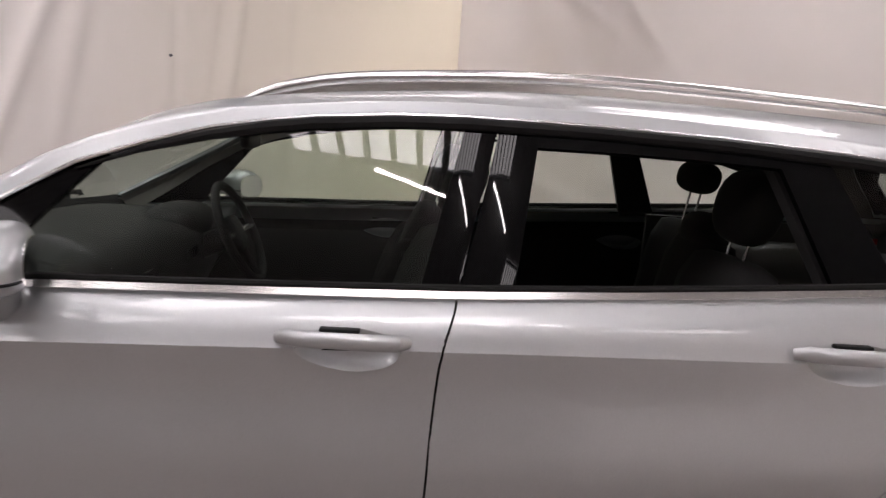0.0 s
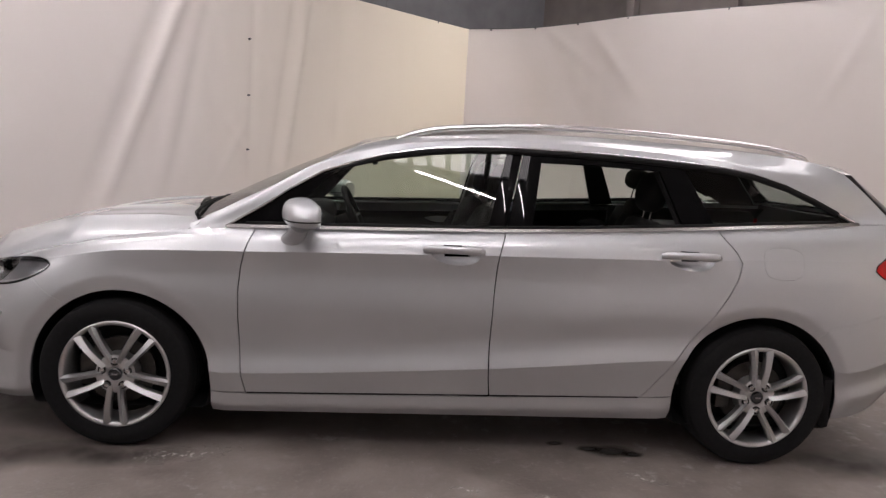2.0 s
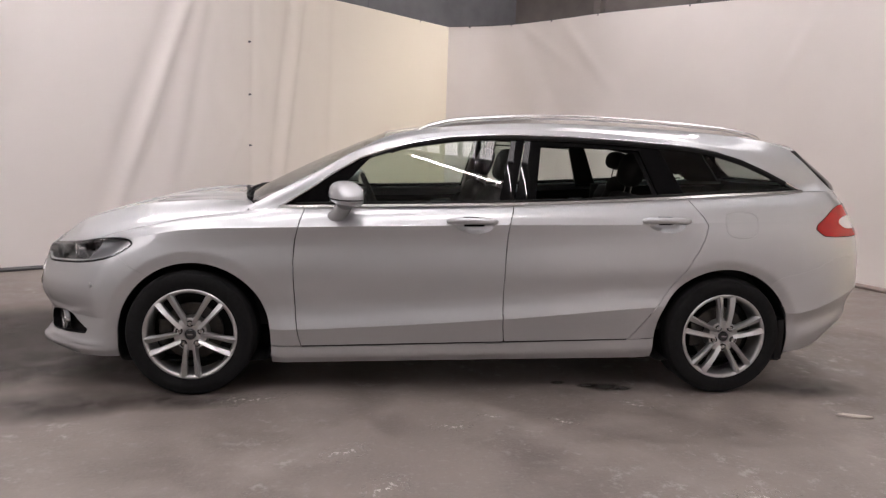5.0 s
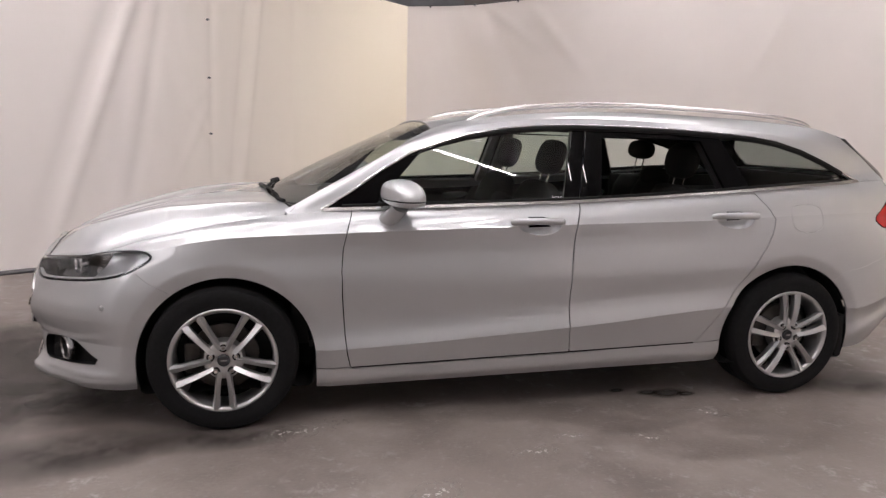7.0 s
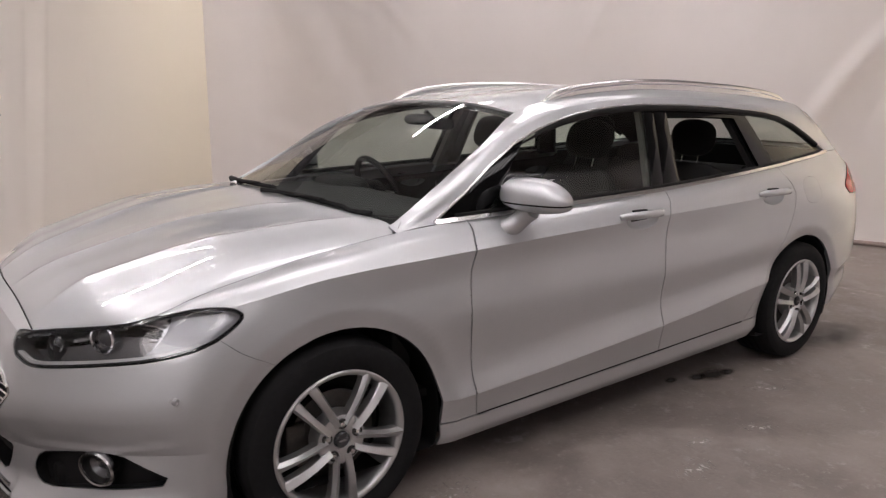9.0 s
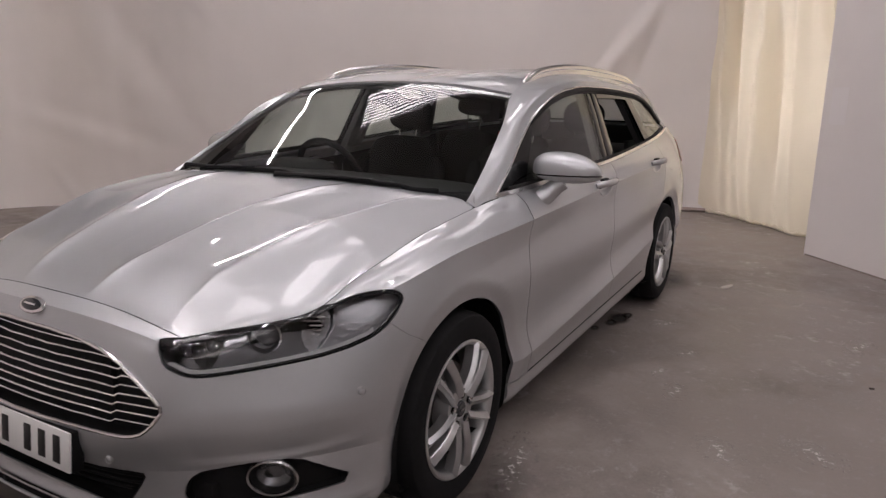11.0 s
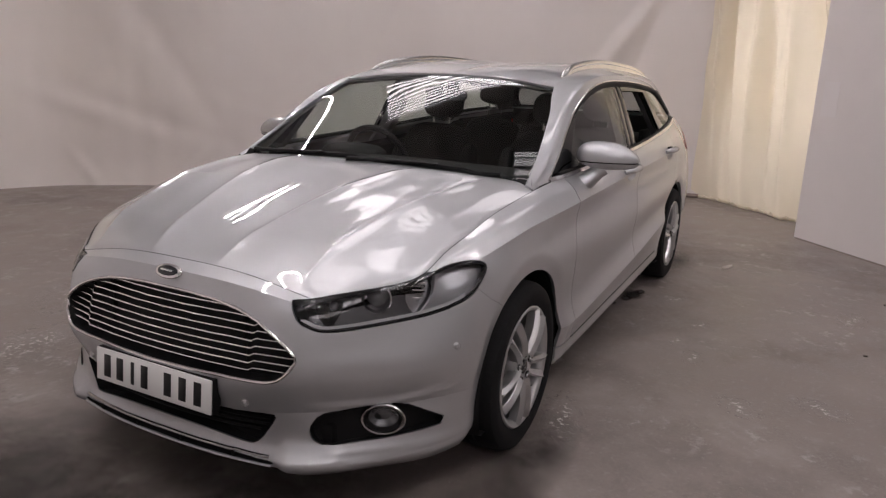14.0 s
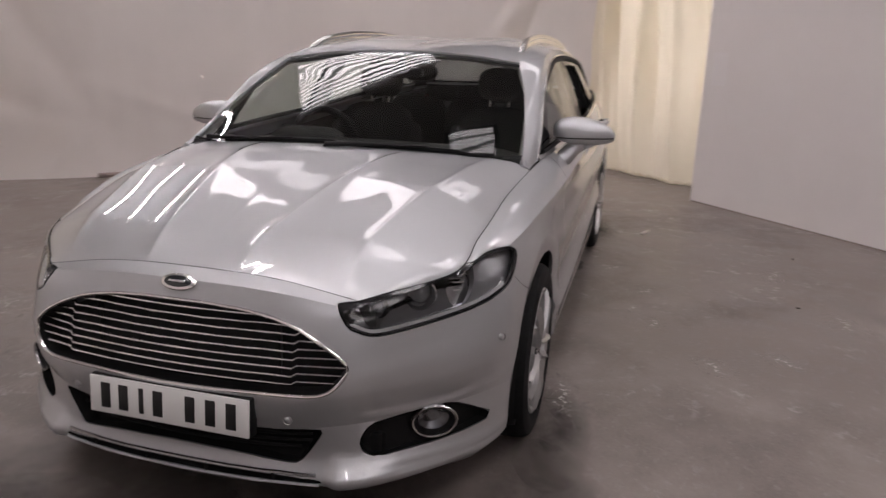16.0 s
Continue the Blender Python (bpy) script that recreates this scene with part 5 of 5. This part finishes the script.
def wheel_at(x, y, turn, lean):
    wheel = new("wheel")
    wheel.parent = car
    wheel.matrix_basis = pose(x, y, 0.326, 0, 0, 180 if y > 0 else 0)
    tagged(wheel, "silver twin-spoke alloy wheel with black tyre")
    prof = [(0.228, 0.0), (0.236, -0.012), (0.262, -0.020), (0.292, -0.022), (0.314, -0.012), (0.324, 0.006), (0.3275, 0.03)]
    for k in range(4):
        g = 0.05 + k * 0.04
        prof += [(0.328, g), (0.328, g + 0.012), (0.321, g + 0.014), (0.321, g + 0.02), (0.328, g + 0.022)]
    prof += [(0.326, 0.20), (0.314, 0.222), (0.29, 0.232), (0.242, 0.22), (0.236, 0.205)]
    part("tyre", lathe(prof, 80), RUBBER, wheel, "black road tyre")
    rim = part("rim", lathe([(0.228, -0.002), (0.235, -0.008), (0.2355, -0.014), (0.231, -0.0175), (0.226, -0.0165), (0.219, -0.012), (0.2145, -0.004), (0.211, 0.016), (0.209, 0.03), (0.208, 0.10), (0.222, 0.19), (0.236, 0.205)], 80), ALLOY, wheel, "silver alloy rim")
    for k in range(5):
        for side in (-1, 1):
            part("spoke", spoke(radians(turn + 72 * k), side, 0.050, 0.222), ALLOY, rim, angle=16)
    part("hub", lathe([(0.0, -0.004), (0.030, -0.004), (0.034, -0.008), (0.068, -0.013), (0.084, -0.006), (0.09, 0.05), (0.0, 0.05)], 40), ALLOY, rim)
    cap = part("centre_cap", lathe([(0.0, -0.016), (0.022, -0.015), (0.027, -0.011), (0.029, 0.0)], 28), BADGE, wheel, "dark centre cap with a small mark")
    part("cap_mark", box(-0.014, 0.014, -0.0175, -0.0145, -0.004, 0.004, 0.001), FOGRING, cap)
    for k in range(5):
        a = radians(turn + 36 + 72 * k)
        bm = lathe([(0.0, -0.009), (0.0085, -0.009), (0.0105, -0.003), (0.0105, 0.02)], 6)
        bm.transform(Matrix.Translation((0.057 * math.cos(a), -0.008, 0.057 * math.sin(a))))
        part("wheel_nut", bm, CHROME, wheel)
        bm = lathe([(0.011, -0.007), (0.0175, -0.0075), (0.0185, 0.01)], 16)
        bm.transform(Matrix.Translation((0.057 * math.cos(a), -0.0085, 0.057 * math.sin(a))))
        part("nut_seat", bm, GLOSSBLACK, wheel)
    part("brake_disc", lathe([(0.06, 0.055), (0.15, 0.055), (0.15, 0.08), (0.06, 0.08)], 48), DISC, wheel, "worn iron brake disc")
    part("brake_caliper", box(-0.17, -0.10, 0.04, 0.11, -0.07, 0.07, 0.012), DISC, wheel)
    part("dust_shield", lathe([(0.0, 0.11), (0.20, 0.11), (0.206, 0.10)], 32), PLASTIC, wheel)
    return wheel


for y in (-0.893, 0.893):
    wheel_at(-1.425, y, 270, 0)
    wheel_at(1.425, y, 90, 0)

for cx, cz, r in ((-1.408, 0.312, 0.381), (1.416, 0.314, 0.383)):
    bm = lathe([(r, -0.885), (r + 0.01, -0.86), (r + 0.01, -0.60), (0.0, -0.60)], 60)
    bm.transform(Matrix.Translation((cx, 0, cz)))
    for v in bm.verts:
        v.co.z = max(v.co.z, 0.185)
    pair("arch_liner", bm, PLASTIC, car, "black wheel arch liner")
    bm = box(cx + r - 0.055, cx + r - 0.012, -0.885, -0.68, 0.19, 0.42, 0.006)
    if cx > 0:
        pair("mud_flap", bm, PLASTIC, car)
    else:
        bm.free()
seam = [(x, -0.9058, 0.2735 + 0.0242 * (x + 0.6)) for x in [-0.865 + 1.735 * i / 30 for i in range(31)]]
pair("sill_seal", tube(seam, 0.0034, sides=6), RUBBER, car, "dark rubber seal between the doors and the sill")
part("underbody", box(-2.2, 2.15, -0.58, 0.58, 0.20, 0.34, 0.02), PLASTIC, car)
part("floor_pan", box(-1.0, 1.0, -0.86, 0.86, 0.205, 0.34, 0.01), PLASTIC, car)
part("engine_block", box(-2.18, -1.12, -0.56, 0.56, 0.34, 0.72, 0.04), PLASTIC, car)
part("bulkhead", box(-1.13, -1.05, -0.74, 0.74, 0.34, 0.96, 0.01), TRIM, car)

# ---- cabin ----
part("cabin_floor", box(-1.05, 2.1, -0.80, 0.80, 0.34, 0.37), TRIM, car)
for s in (front_door, rear_door):
    both(moved(s, -0.075), "door_trim", TRIM, car, "dark inner door trim", depth=0)
both(moved(quarter, -0.06), "load_bay_trim", TRIM, car, depth=0)
fore_trim, aft_trim = cut(moved(frame_side, -0.03), lambda V: V[:, 0] - 1.0)
both(fore_trim, "pillar_trim", HEADLINE, car, "pale grey pillar trim", depth=0)
both(aft_trim, "rear_pillar_trim", TRIM, car, "dark rear pillar trim", depth=0)
emit(whole(moved(roof, -0.035)), "headlining", HEADLINE, car, "pale grey headlining", depth=0)
both(moved(pillar_a, -0.03), "pillar_lining", GREYTRIM, car, "grey pillar lining", depth=0.03)
both(moved(pillar_b, -0.03), "pillar_lining", GREYTRIM, car, "grey pillar lining", depth=0.03)
both(moved(pillar_c, -0.03), "pillar_lining", TRIM, car, depth=0.03)
emit(whole(moved(tailgate, -0.05)), "tailgate_trim", TRIM, car, depth=0)

dash = part("dashboard", soft_box(-1.24, -0.62, -0.78, 0.78, 0.70, 0.99, power=5, seg=32), TRIM, car, "dark soft-touch dashboard")
part("instrument_cowl", soft_box(-0.82, -0.62, 0.20, 0.56, 0.90, 1.03, power=3), TRIM, dash)
part("centre_console", soft_box(-0.75, 0.05, -0.12, 0.12, 0.40, 0.78, power=6), TRIM, dash)
part("centre_screen", box(-0.655, -0.628, -0.13, 0.13, 0.80, 0.94, 0.006), GLOSSBLACK, dash, "gloss black centre screen")
for y in (-0.62, -0.2, 0.2, 0.62):
    part("air_vent", box(-0.64, -0.618, y - 0.06, y + 0.06, 0.86, 0.90, 0.006), SATIN, dash)

wheel_tilt = Matrix.Translation((-0.50, 0.37, 0.935)) @ Vector((0.90, 0, 0.42)).to_track_quat("Z", "Y").to_matrix().to_4x4()
bm = tube([(0.185 * math.cos(2 * math.pi * k / 36), 0.185 * math.sin(2 * math.pi * k / 36), 0) for k in range(36)], 0.016, closed=True, sides=10)
bm.transform(wheel_tilt)
steer = part("steering_wheel", bm, PLASTIC, car, "black leather steering wheel")
part("steering_boss", soft_box(-0.075, 0.075, -0.07, 0.07, -0.045, 0.005, power=4, m=wheel_tilt), PLASTIC, steer)
for a in (0, 180, 270):
    c, s = math.cos(radians(a)), math.sin(radians(a))
    part("steering_spoke", tube([wheel_tilt @ Vector((0.05 * c, 0.05 * s, -0.015)), wheel_tilt @ Vector((0.178 * c, 0.178 * s, 0))], 0.014, sides=8), SATIN if a != 270 else PLASTIC, steer)
part("steering_column", tube([(-0.52, 0.37, 0.925), (-0.8, 0.37, 0.80)], 0.045, sides=12), PLASTIC, steer)
vm = part("cabin_mirror", soft_box(-0.40, -0.37, -0.105, 0.105, 1.26, 1.315, power=4), PLASTIC, car, "black cabin mirror on its stalk")
part("mirror_arm", tube([(-0.40, 0, 1.29), (-0.47, 0, 1.345)], 0.012), PLASTIC, vm)
part("sensor_pod", soft_box(-0.57, -0.45, -0.06, 0.06, 1.285, 1.335, power=3), PLASTIC, vm)


def seat(y, x, name, label, w):
    m = Matrix.Translation((x, y, 0))
    base = part(name, soft_box(-0.50, 0.03, -w, w, 0.42, 0.60, power=4, m=m), SEATCLOTH, car, label)
    back = pose(0, 0, 0, 0, 17, 0)
    part("backrest", soft_box(-0.06, 0.09, -w, w, 0.0, 0.62, power=4, m=m @ Matrix.Translation((0.0, 0, 0.50)) @ back), SEATCLOTH, base)
    for s in (-1, 1):
        part("side_bolster", soft_box(-0.10, 0.06, s * w - 0.06, s * w + 0.03, 0.05, 0.50, power=3, m=m @ Matrix.Translation((0.0, 0, 0.50)) @ back), SEATCLOTH, base)
    rest = part("headrest", soft_box(-0.035, 0.07, -0.135, 0.135, 0.67, 0.86, power=3, m=m @ Matrix.Translation((0.0, 0, 0.49)) @ back), SEATCLOTH, base)
    for s in (-0.055, 0.055):
        part("headrest_post", tube([m @ Matrix.Translation((0.02, s, 0.49)) @ back @ Vector((0, 0, 0.58)), m @ Matrix.Translation((0.02, s, 0.49)) @ back @ Vector((0, 0, 0.72))], 0.006, sides=8), CHROME, rest)


for y in (-0.37, 0.37):
    seat(y, 0.02, "front_seat", "charcoal cloth front seat", 0.24)
bench = part("rear_bench", soft_box(0.48, 1.02, -0.66, 0.66, 0.42, 0.60, power=6), SEATCLOTH, car, "charcoal cloth rear bench")
for x, y, w in ((0.895, -0.44, 0.225), (1.0, 0.0, 0.19), (1.105, 0.44, 0.225)):
    tilt_back = Matrix.Translation((x, y, 0.52)) @ pose(0, 0, 0, 0, 10, 0)
    part("backrest", soft_box(-0.07, 0.07, -w, w, 0.0, 0.565, power=5, m=tilt_back), SEATCLOTH, bench)
    low = 0.16 if y == 0 else 0.0
    rest = part("headrest", soft_box(-0.07, 0.055, -0.13, 0.13, (0.60 if y < 0 else 0.675) - low, 0.80 - low, power=2.6, m=tilt_back), SEATCLOTH, bench)
    for s in (-0.05, 0.05):
        part("headrest_post", tube([tilt_back @ Vector((0, s, 0.54)), tilt_back @ Vector((0, s, 0.70 - low))], 0.0045, sides=8), FOGRING, rest)
pair("load_trim", box(1.12, 2.12, -0.70, -0.672, 0.45, 1.07, 0.01), TRIM, car)
part("tailgate_lining", box(2.13, 2.15, -0.67, 0.67, 0.5, 1.12, 0.01), TRIM, car)
part("load_cover", box(1.2, 2.05, -0.66, 0.66, 0.97, 0.99, 0.004), TRIM, car, "dark load cover behind the rear bench")

# ---- small things of the bay ----
for k, z in enumerate((2.381, 1.81, 1.249)):
    n2 = Vector((0.54, -0.84))
    ring = thing("eyelet", "small dark metal eyelet in the white cloth", "eyelet", group="eyelets in the cloth", at=pose(-1.885 + 0.03 * n2.x, 3.76 + 0.03 * n2.y, z, 90, 0, 32.6))
    part("eyelet_ring", lathe([(0.004, 0.0), (0.007, 0.003), (0.011, 0.001), (0.012, -0.02)], 20, axis="z"), STEEL, ring)
    part("cord_knot", box(-0.016, 0.014, -0.004, 0.004, 0.002, 0.007, 0.002), STEEL, ring)


def along(a, b, t):
    return Vector(a).lerp(Vector(b), t)


for k in range(22):
    t = (k + 0.5) / 22
    rows = LEFT_WALL if k < 11 else RIGHT_WALL
    u = (k % 11 + 0.5) / 11
    seg = u * (len(rows) - 1)
    p = along(rows[int(seg)], rows[min(int(seg) + 1, len(rows) - 1)], seg - int(seg))
    clip = part("cloth_clip", box(-0.007, 0.007, -0.012, 0.012, -0.022, 0.014, 0.002, pose(p.x, p.y, 3.03, 0, 0, 32 if k < 11 else -45)), STEEL)
    tagged(clip, "small dark clip on the top edge of the cloth", "clip", group="clips along the cloth")
rail_w = part("cloth_rail", tube([(x, y, 3.035) for x, y in LEFT_WALL], 0.005, sides=8), STEEL)
tagged(rail_w, "thin steel wire holding up the west cloth", "rail", kind="structure")
rail_n = part("cloth_rail", tube([(x, y, 3.035) for x, y in RIGHT_WALL], 0.005, sides=8), STEEL)
tagged(rail_n, "thin steel wire holding up the north cloth", "rail", kind="structure")
skirt = part("baseboard", tube([(x + 0.02, y - 0.035, 0.02) for x, y in LEFT_WALL], 0.022, sides=6), STEEL)
tagged(skirt, "dark strip where the cloth meets the floor", "baseboard", kind="structure")
wall_along("trim", (3.55 - 0.006, -1.67 - 0.005), (1.17 - 0.006, -3.80 - 0.005), 0.012, 0.006, FOOTSTRIP, "thin dusty foot strip of the partition")

foot = part("baseboard", tube([(x - 0.05, y - 0.06, 0.025) for x, y in RIGHT_WALL[3:-1]], 0.028, sides=6), FOOTSTRIP)
tagged(foot, "dusty pinkish-brown strip at the foot of the north cloth", "baseboard", kind="structure")
# notice sheet on the partition, with unreadable lines
d = (Vector((1.17, -3.80)) - Vector((3.55, -1.67))).normalized()
ang = math.degrees(math.atan2(d.y, d.x))
at = Vector((3.55, -1.67)) + d * 0.18
paper = material("thin_paper", (0.84, 0.80, 0.79), 0.6)
grey_letter = material("grey_letter", (0.06, 0.06, 0.08), 0.5)
grey_ink = material("grey_ink", (0.62, 0.6, 0.62), 0.6)
sheet_ob = thing("notice", "small paper notice with rows of grey lines", "notice", at=pose(at.x - 0.0012, at.y + 0.0012, 1.29, 0, 0, ang))
part("paper_sheet", box(-0.09, 0.09, -0.0008, 0.0008, -0.15, 0.15), paper, sheet_ob, smooth=False)
for k in range(6):
    part("printed_line", box(-0.06, 0.06 - 0.03 * (k % 3 == 2), 0.0010, 0.0016, 0.11 - 0.042 * k, 0.122 - 0.042 * k), grey_ink, sheet_ob, smooth=False)


sign = thing("wall_lettering", "row of large dark grey bars along the top of the partition", "sign", at=pose(at.x + d.x * 1.02, at.y + d.y * 1.02, 2.215, 0, 0, ang))
for k, (x, h) in enumerate(((0.0, 0.15), (0.13, 0.15), (0.25, 0.2), (0.38, 0.15), (0.52, 0.15), (0.64, 0.2), (0.75, 0.15))):
    part("sign_bar", box(x, x + 0.075, 0.0008, 0.0040, -0.1, -0.1 + h), grey_letter, sign, smooth=False)


def flake(x, y, rx, ry, h, seed, turn):
    """A thin uneven scrap lying on the floor."""
    bm = bmesh.new()
    top, low = [], []
    for k in range(11):
        a = 2 * math.pi * k / 11
        r = 1 + 0.35 * noise.noise((seed, k * 0.9, 0))
        p = (rx * r * math.cos(a), ry * r * math.sin(a))
        top.append(bm.verts.new((p[0] * 0.92, p[1] * 0.92, h * (0.7 + 0.5 * abs(math.cos(a))))))
        low.append(bm.verts.new((*p, 0.0)))
    bm.faces.new(top)
    bm.faces.new(low[::-1])
    for k in range(11):
        bm.faces.new((low[k], low[(k + 1) % 11], top[(k + 1) % 11], top[k]))
    bm.transform(pose(x, y, 0.001, 0, 0, turn))
    return bm


pale_scrap = material("pale_scrap", (0.55, 0.5, 0.45), 0.7, bump=0.002, scale=30)
tagged(part("paper_scrap", flake(1.985, -1.262, 0.085, 0.022, 0.008, 3.1, -20), pale_scrap), "pale scrap of card lying on the concrete", "scrap")
leaf = material("dry_dirt", (0.05, 0.04, 0.032), 0.8)
for x, y, r, sd in ((-1.9, -2.6, 0.02, 2.0), (0.42, -2.15, 0.012, 7.0), (1.55, -2.3, 0.014, 9.0), (-0.6, -3.0, 0.01, 4.0)):
    tagged(part("dirt_crumb", flake(x, y, r, r * 0.5, 0.006, sd, 40 * sd), leaf), "dark crumb of dirt on the floor", "crumb", group="crumbs on the floor")


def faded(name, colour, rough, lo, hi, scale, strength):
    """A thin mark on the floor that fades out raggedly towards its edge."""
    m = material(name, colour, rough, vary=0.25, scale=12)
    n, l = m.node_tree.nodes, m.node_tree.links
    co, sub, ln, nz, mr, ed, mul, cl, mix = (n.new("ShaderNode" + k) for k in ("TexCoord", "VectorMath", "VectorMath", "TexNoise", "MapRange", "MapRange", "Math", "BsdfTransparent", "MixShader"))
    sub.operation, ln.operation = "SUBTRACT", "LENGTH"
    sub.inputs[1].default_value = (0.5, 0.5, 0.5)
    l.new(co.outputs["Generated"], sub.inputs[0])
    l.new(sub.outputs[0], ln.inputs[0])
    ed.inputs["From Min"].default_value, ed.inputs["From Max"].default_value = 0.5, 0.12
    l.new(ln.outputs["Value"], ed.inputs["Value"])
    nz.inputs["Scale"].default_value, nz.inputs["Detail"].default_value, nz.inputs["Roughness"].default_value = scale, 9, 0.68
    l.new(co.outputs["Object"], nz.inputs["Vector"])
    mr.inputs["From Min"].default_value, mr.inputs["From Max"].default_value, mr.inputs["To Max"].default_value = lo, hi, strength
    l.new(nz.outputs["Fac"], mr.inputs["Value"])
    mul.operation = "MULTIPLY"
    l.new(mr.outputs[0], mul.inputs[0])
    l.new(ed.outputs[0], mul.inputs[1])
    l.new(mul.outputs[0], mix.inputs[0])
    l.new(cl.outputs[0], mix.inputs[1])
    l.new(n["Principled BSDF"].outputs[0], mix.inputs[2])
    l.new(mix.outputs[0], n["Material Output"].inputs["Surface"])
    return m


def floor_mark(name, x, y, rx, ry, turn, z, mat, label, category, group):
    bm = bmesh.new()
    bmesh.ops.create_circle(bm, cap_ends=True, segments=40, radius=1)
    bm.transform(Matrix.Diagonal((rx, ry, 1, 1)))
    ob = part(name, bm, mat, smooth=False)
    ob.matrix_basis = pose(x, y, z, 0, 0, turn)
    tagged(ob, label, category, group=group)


OIL = faded("oil_grime", (0.012, 0.01, 0.0085), 0.3, 0.28, 0.46, 14.0, 0.95)
for k, (x, y, rx, ry) in enumerate(((0.806, -0.81, 0.13, 0.075), (0.70, -0.79, 0.07, 0.04), (0.9, -0.84, 0.06, 0.035), (0.55, -0.74, 0.05, 0.03))):
    floor_mark("oil_stain", x, y, rx, ry, 10, 0.0090 + 0.0004 * k, OIL, "dark oily drip stain on the concrete", "stain", "oil stains")
# damp grime, with the car's contact shade put into the same dark colour
DAMPSHADE = faded("damp_and_shade", (0.034, 0.029, 0.026), 0.42, 0.22, 0.60, 5.0, 0.72)
SCRAPED = faded("scraped_concrete", (0.6, 0.56, 0.53), 0.85, 0.535, 0.575, 34.0, 0.9)
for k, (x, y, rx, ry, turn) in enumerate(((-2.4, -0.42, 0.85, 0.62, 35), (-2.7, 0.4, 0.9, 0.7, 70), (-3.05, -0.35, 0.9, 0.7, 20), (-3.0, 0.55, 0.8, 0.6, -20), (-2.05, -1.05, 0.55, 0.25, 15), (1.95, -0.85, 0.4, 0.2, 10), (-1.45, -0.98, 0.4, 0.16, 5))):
    floor_mark("damp_patch", x, y, rx, ry, turn, 0.0012 + 0.0006 * k, DAMPSHADE, "dark damp grime with the car's shade painted in, on the concrete floor", "stain", "damp patches on the floor")
for k, (x, y, rx, ry, turn) in enumerate(((-0.12, -1.345, 0.13, 0.07, 10), (0.43, -1.29, 0.10, 0.06, -20), (0.09, -1.22, 0.09, 0.045, 0), (0.87, -1.07, 0.14, 0.05, -30), (-0.62, -1.62, 0.15, 0.10, 40), (-0.45, -1.95, 0.16, 0.1, 60), (1.05, -2.1, 0.2, 0.1, -10),
                                          (-1.12, -0.98, 0.3, 0.1, 20), (0.2, -2.35, 0.22, 0.12, 15), (-1.12, 2.1, 0.5, 0.3, 30), (-1.8, 1.6, 0.45, 0.25, 10), (-2.45, 1.1, 0.4, 0.25, 40))):
    floor_mark("floor_scuff", x, y, rx, ry, turn, 0.0040 + 0.0003 * k, SCRAPED, "pale scraped patch in the concrete floor", "scuff", "scuffs on the floor")
# columns and a pipe behind the cloth
for x, y in ((3.4, 8.0), (4.6, 6.85), (6.0, 5.5), (7.4, 4.2), (-1.2, 7.0), (-4.0, 5.2)):
    tagged(part("column", box(-0.07, 0.07, -0.09, 0.09, 0, 5.2, 0.006, pose(x, y, 0, 0, 0, -44)), BROWNWALL if x > 0 else STEEL, smooth=False), "steel hall column behind the cloth", "column", group="hall columns", kind="structure")


# no part lies deeper than thing, part and sub-part


def deep(ob):
    return 0 if ob.parent is None else 1 + deep(ob.parent)


for ob in list(bpy.data.objects):
    while deep(ob) > 2:
        up = ob.parent
        ob.matrix_basis = up.matrix_basis @ ob.matrix_basis
        ob.parent = up.parent
